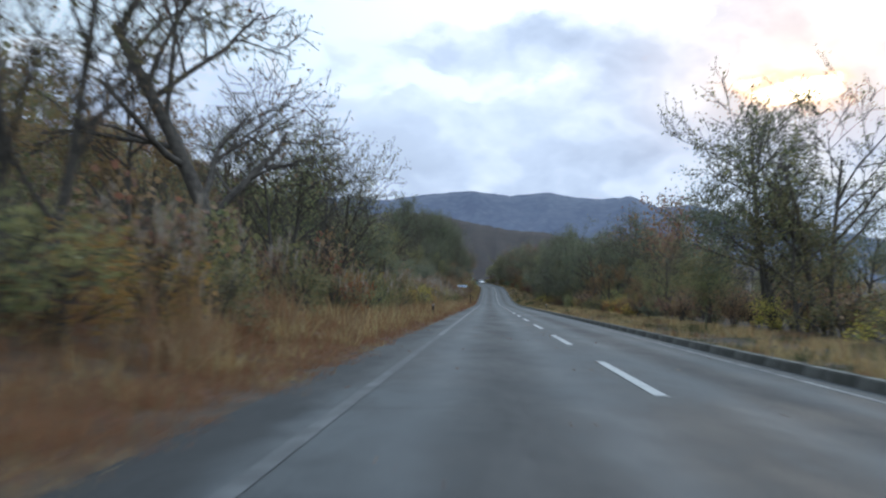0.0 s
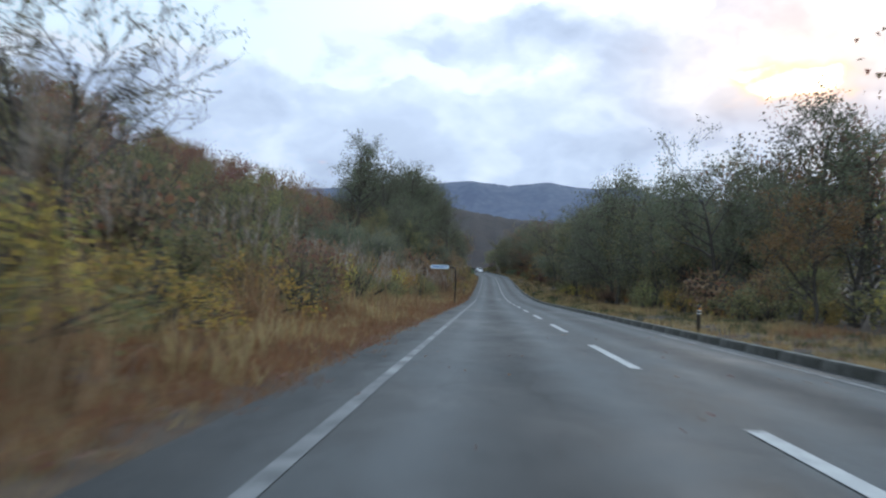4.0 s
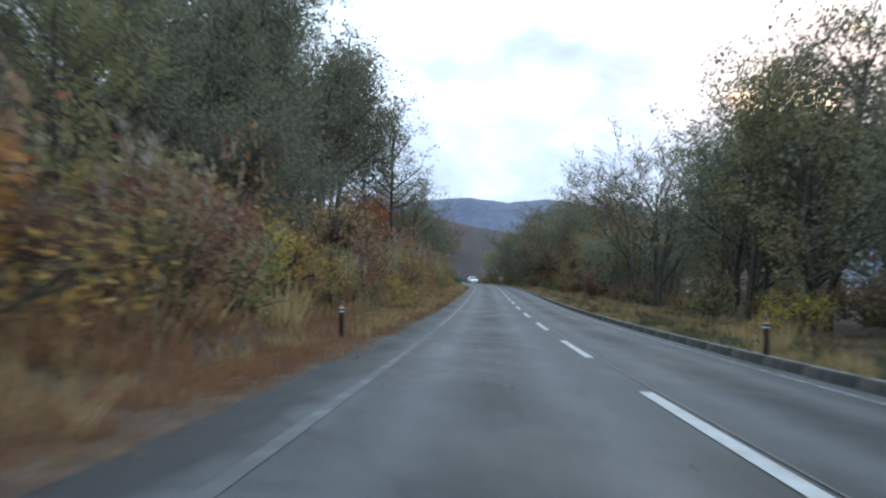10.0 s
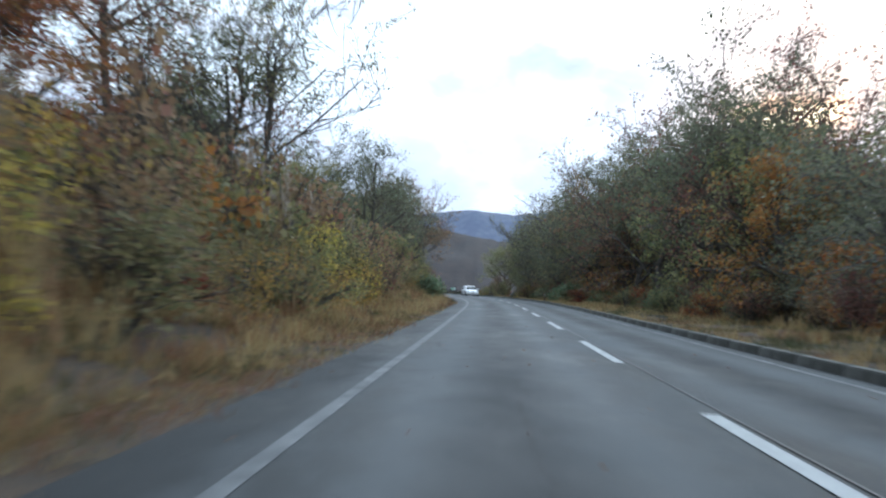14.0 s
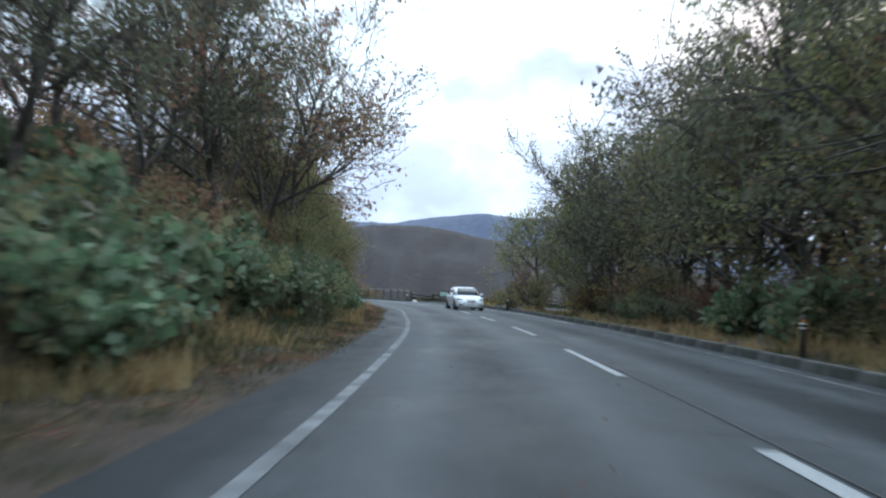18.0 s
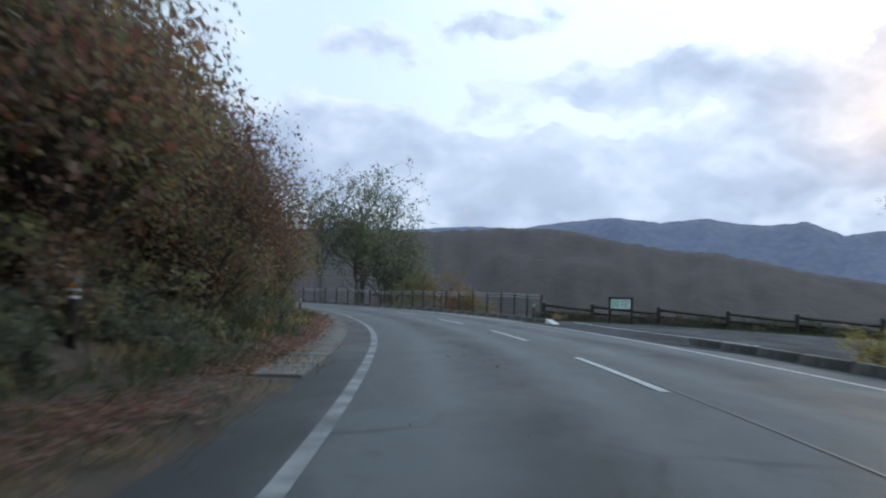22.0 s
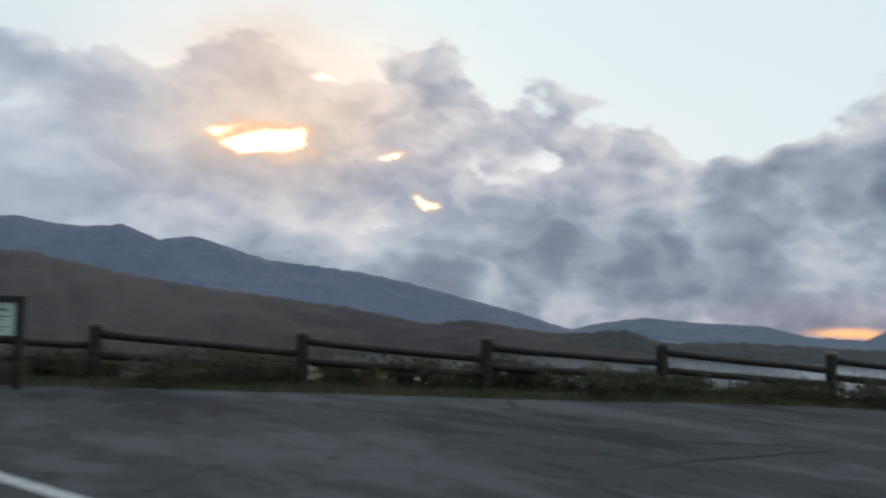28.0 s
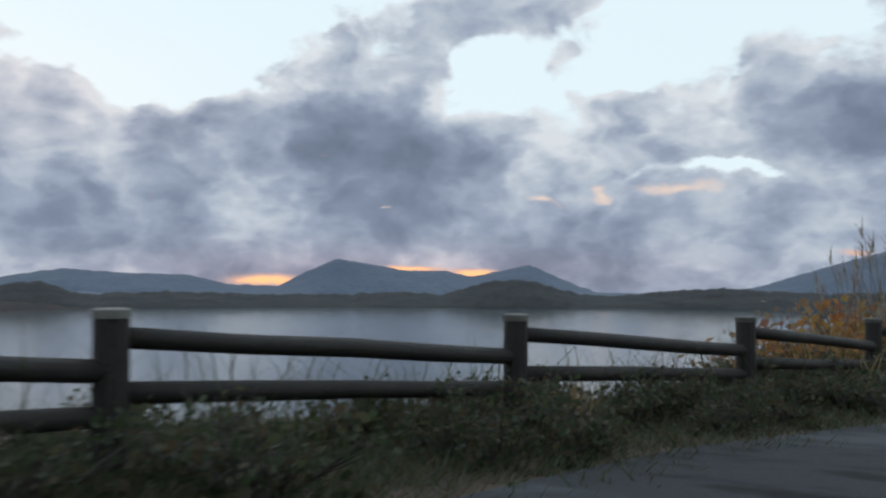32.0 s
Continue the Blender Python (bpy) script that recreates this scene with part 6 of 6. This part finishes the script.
def car():
    """Faces -y; the origin is under its middle."""
    e = thing("white_car", Matrix.Translation((4.79, -7.96, -0.075)) @ Matrix.Rotation(radians(8.1), 4, "Z"), "white five-door estate car on the oncoming lane", "car")

    def ring(y, zb, zt, w, wt, shoulder=0.13):
        hw, ht = w / 2, wt / 2
        half = [(hw * 0.6, zb), (hw * 0.93, zb + 0.02), (hw * 0.99, zb + 0.14), (hw, (zb + zt) / 2), (hw * 0.985, zt - shoulder), (ht, zt - 0.025), (ht * 0.55, zt + 0.015)]
        return [(x, y, z) for x, z in half] + [(-x, y, z) for x, z in half[::-1]]

    body = bmesh.new()
    loft(body, [ring(-2.2, 0.34, 0.5, 1.0, 0.8, 0.05), ring(-2.16, 0.22, 0.6, 1.36, 1.05, 0.08), ring(-2.02, 0.18, 0.72, 1.6, 1.26, 0.12), ring(-1.75, 0.18, 0.82, 1.7, 1.4, 0.13), ring(-1.4, 0.19, 0.89, 1.73, 1.46), ring(-1.05, 0.19, 0.95, 1.72, 1.5),
                ring(-0.6, 0.18, 0.97, 1.71, 1.54), ring(0.4, 0.18, 0.98, 1.71, 1.54), ring(1.3, 0.19, 1.0, 1.71, 1.52), ring(1.85, 0.22, 1.0, 1.68, 1.44), ring(2.12, 0.28, 0.94, 1.56, 1.32), ring(2.18, 0.36, 0.86, 1.4, 1.2, 0.08)])
    soften(part("body", body, CARPAINT, e, soft=True))
    low = [(-0.68, -1.12), (-0.775, -0.72), (-0.785, 0.3), (-0.775, 1.3), (-0.7, 1.88), (-0.48, 2.06)]
    mid = [(-0.63, -0.73), (-0.715, -0.4), (-0.73, 0.3), (-0.715, 1.22), (-0.64, 1.72), (-0.45, 1.88)]
    top = [(-0.56, -0.4), (-0.6, -0.1), (-0.63, 0.35), (-0.61, 1.05), (-0.55, 1.46), (-0.4, 1.6)]
    crown_ = [(x * 0.8, y * 0.86 + 0.06) for x, y in top]
    rings = [[(x, y, z) for x, y in half] + [(-x, y, z) for x, y in half[::-1]] for half, z in ((low, 0.92), (mid, 1.16), (top, 1.37), (crown_, 1.42))]
    part("cabin", loft(bmesh.new(), rings), CARPAINT, e, soft=True)

    def edge(k, flip):
        return [((-x if flip else x), y, z) for half, z in ((low, 0.92), (mid, 1.16), (top, 1.37)) for x, y in (half[k],)]

    part("windscreen", pane(list(zip(edge(0, False), edge(0, True))), 6, 0.95), CARGLASS, e, "dark reflecting windscreen", soft=True)
    part("rear_window", pane(list(zip(edge(5, False), edge(5, True))), 4, 0.9), CARGLASS, e, "dark rear window", soft=True)
    for flip in (False, True):
        for a, b in ((1, 2), (2, 3), (3, 4)):
            part("side_window", pane(list(zip(edge(a, flip), edge(b, flip))), 3, 0.86, 0.008), CARGLASS, e, "dark side window", soft=True)
    for sx in (-1, 1):
        bm = bmesh.new()
        bmesh.ops.create_uvsphere(bm, u_segments=12, v_segments=8, radius=1, matrix=Matrix.Translation((sx * 0.93, -0.72, 1.0)) @ Matrix.Diagonal((0.1, 0.06, 0.065, 1)))
        part("mirror", bm, CARPAINT, e, soft=True)
        bm = bmesh.new()
        bmesh.ops.create_uvsphere(bm, u_segments=16, v_segments=10, radius=1, matrix=Matrix.Translation((sx * 0.6, -1.88, 0.665)) @ Matrix.Rotation(sx * 0.6, 4, "Z") @ Matrix.Rotation(-0.35, 4, "X") @ Matrix.Rotation(-sx * 0.25, 4, "Y") @ Matrix.Diagonal((0.25, 0.2, 0.1, 1)))
        part("headlight", bm, LAMP, e, "clear swept-back headlight", soft=True)
        bm = bmesh.new()
        box(bm, sx * 0.52 - 0.17, sx * 0.52 + 0.17, -2.19, -2.0, 0.33, 0.41, 0.02)
        part("intake", bm, BLACKTRIM, e, "black lower intake")
        bm = bmesh.new()
        bmesh.ops.create_uvsphere(bm, u_segments=10, v_segments=6, radius=0.05, matrix=Matrix.Translation((sx * 0.62, -2.1, 0.37)))
        part("fog_lamp", bm, LAMP, e, soft=True)
        for hy in (0.05, 1.05):
            bm = bmesh.new()
            box(bm, sx * 0.85 - 0.02, sx * 0.85 + 0.02, hy, hy + 0.17, 0.8, 0.83, 0.008)
            part("door_handle", bm, CARPAINT, e)
        for sy in (-0.62, 0.36, 1.22):
            bm = bmesh.new()
            box(bm, sx * 0.845 - 0.014, sx * 0.845 + 0.014, sy, sy + 0.009, 0.33, 0.86)
            part("door_gap", bm, BLACKTRIM, e, "dark gap round a door")
        for wy in (-1.3, 1.3):
            bm = bmesh.new()
            bmesh.ops.create_cone(bm, cap_ends=True, segments=28, radius1=0.365, radius2=0.365, depth=0.05, matrix=Matrix.Translation((sx * 0.838, wy, 0.315)) @ Matrix.Rotation(math.pi / 2, 4, "Y"))
            part("wheel_arch", bm, BLACKTRIM, e, "dark wheel arch")
            w = part_of(new("wheel"), e)
            w.matrix_basis = Matrix.Translation((sx * 0.775, wy, 0.31))
            bm = bmesh.new()
            prof = [(-0.1, 0.21), (-0.1, 0.28), (-0.07, 0.31), (0.07, 0.31), (0.1, 0.28), (0.1, 0.21)]
            rings = [[bm.verts.new((px, r * math.cos(k * math.tau / 24), r * math.sin(k * math.tau / 24))) for k in range(24)] for px, r in prof]
            for a, b in zip(rings, rings[1:]):
                for k in range(24):
                    bm.faces.new((a[k], a[(k + 1) % 24], b[(k + 1) % 24], b[k]))
            bmesh.ops.recalc_face_normals(bm, faces=bm.faces[:])
            part("tyre", bm, TYRE, w, "black tyre")
            bm = bmesh.new()
            bmesh.ops.create_cone(bm, cap_ends=True, segments=24, radius1=0.06, radius2=0.06, depth=0.17, matrix=Matrix.Rotation(math.pi / 2, 4, "Y"))
            for k in range(5):
                box(bm, sx * 0.06 - 0.015, sx * 0.06 + 0.025, -0.03, 0.03, 0.04, 0.21)
                bmesh.ops.rotate(bm, verts=bm.verts[-8:], cent=(0, 0, 0), matrix=Matrix.Rotation(k * math.tau / 5, 3, "X"))
            part("rim", bm, ALLOY, w, "five-spoke alloy rim")
    for z0, z1, hw, yy in ((0.645, 0.69, 0.3, -2.1), (0.55, 0.61, 0.27, -2.215)):
        bm = bmesh.new()
        box(bm, -hw, hw, yy, yy + 0.12, z0, z1, 0.015)
        part("grille", bm, BLACKTRIM, e, "black grille slot")
    bm = bmesh.new()
    box(bm, -0.165, 0.165, -2.225, -2.19, 0.36, 0.525, 0.006)
    part("number_plate", bm, WHITE_BAND, e, "blank pale number plate")
    for sx in (-1, 1):
        bm = bmesh.new()
        box(bm, sx * 0.58 - 0.1, sx * 0.58 + 0.1, 2.04, 2.15, 0.72, 0.95, 0.02)
        part("tail_light", bm, ORANGE, e, "red-orange tail light")
        bm = bmesh.new()
        tube(bm, [(sx * 0.2, -1.02, 0.975), (sx * 0.02 + 0.3, -1.12, 0.965), (sx * 0.3 + 0.25, -1.08, 0.968)], 0.009, 5)
        part("wiper", bm, BLACKTRIM, e)
    return e


car()
bm = bmesh.new()
tube(bm, [(15.6, 27.0, -0.285), (16.0, 26.7, -0.295), (16.5, 26.45, -0.3), (17.0, 26.1, -0.32)], [0.012, 0.016, 0.014, 0.006], 6)
me = bpy.data.meshes.new("fallen_twig")
bm.to_mesh(me)
bm.free()
me.materials.append(BARK)
tagged(new("fallen_twig", me), "thin dark fallen twig lying on the asphalt", "twig")
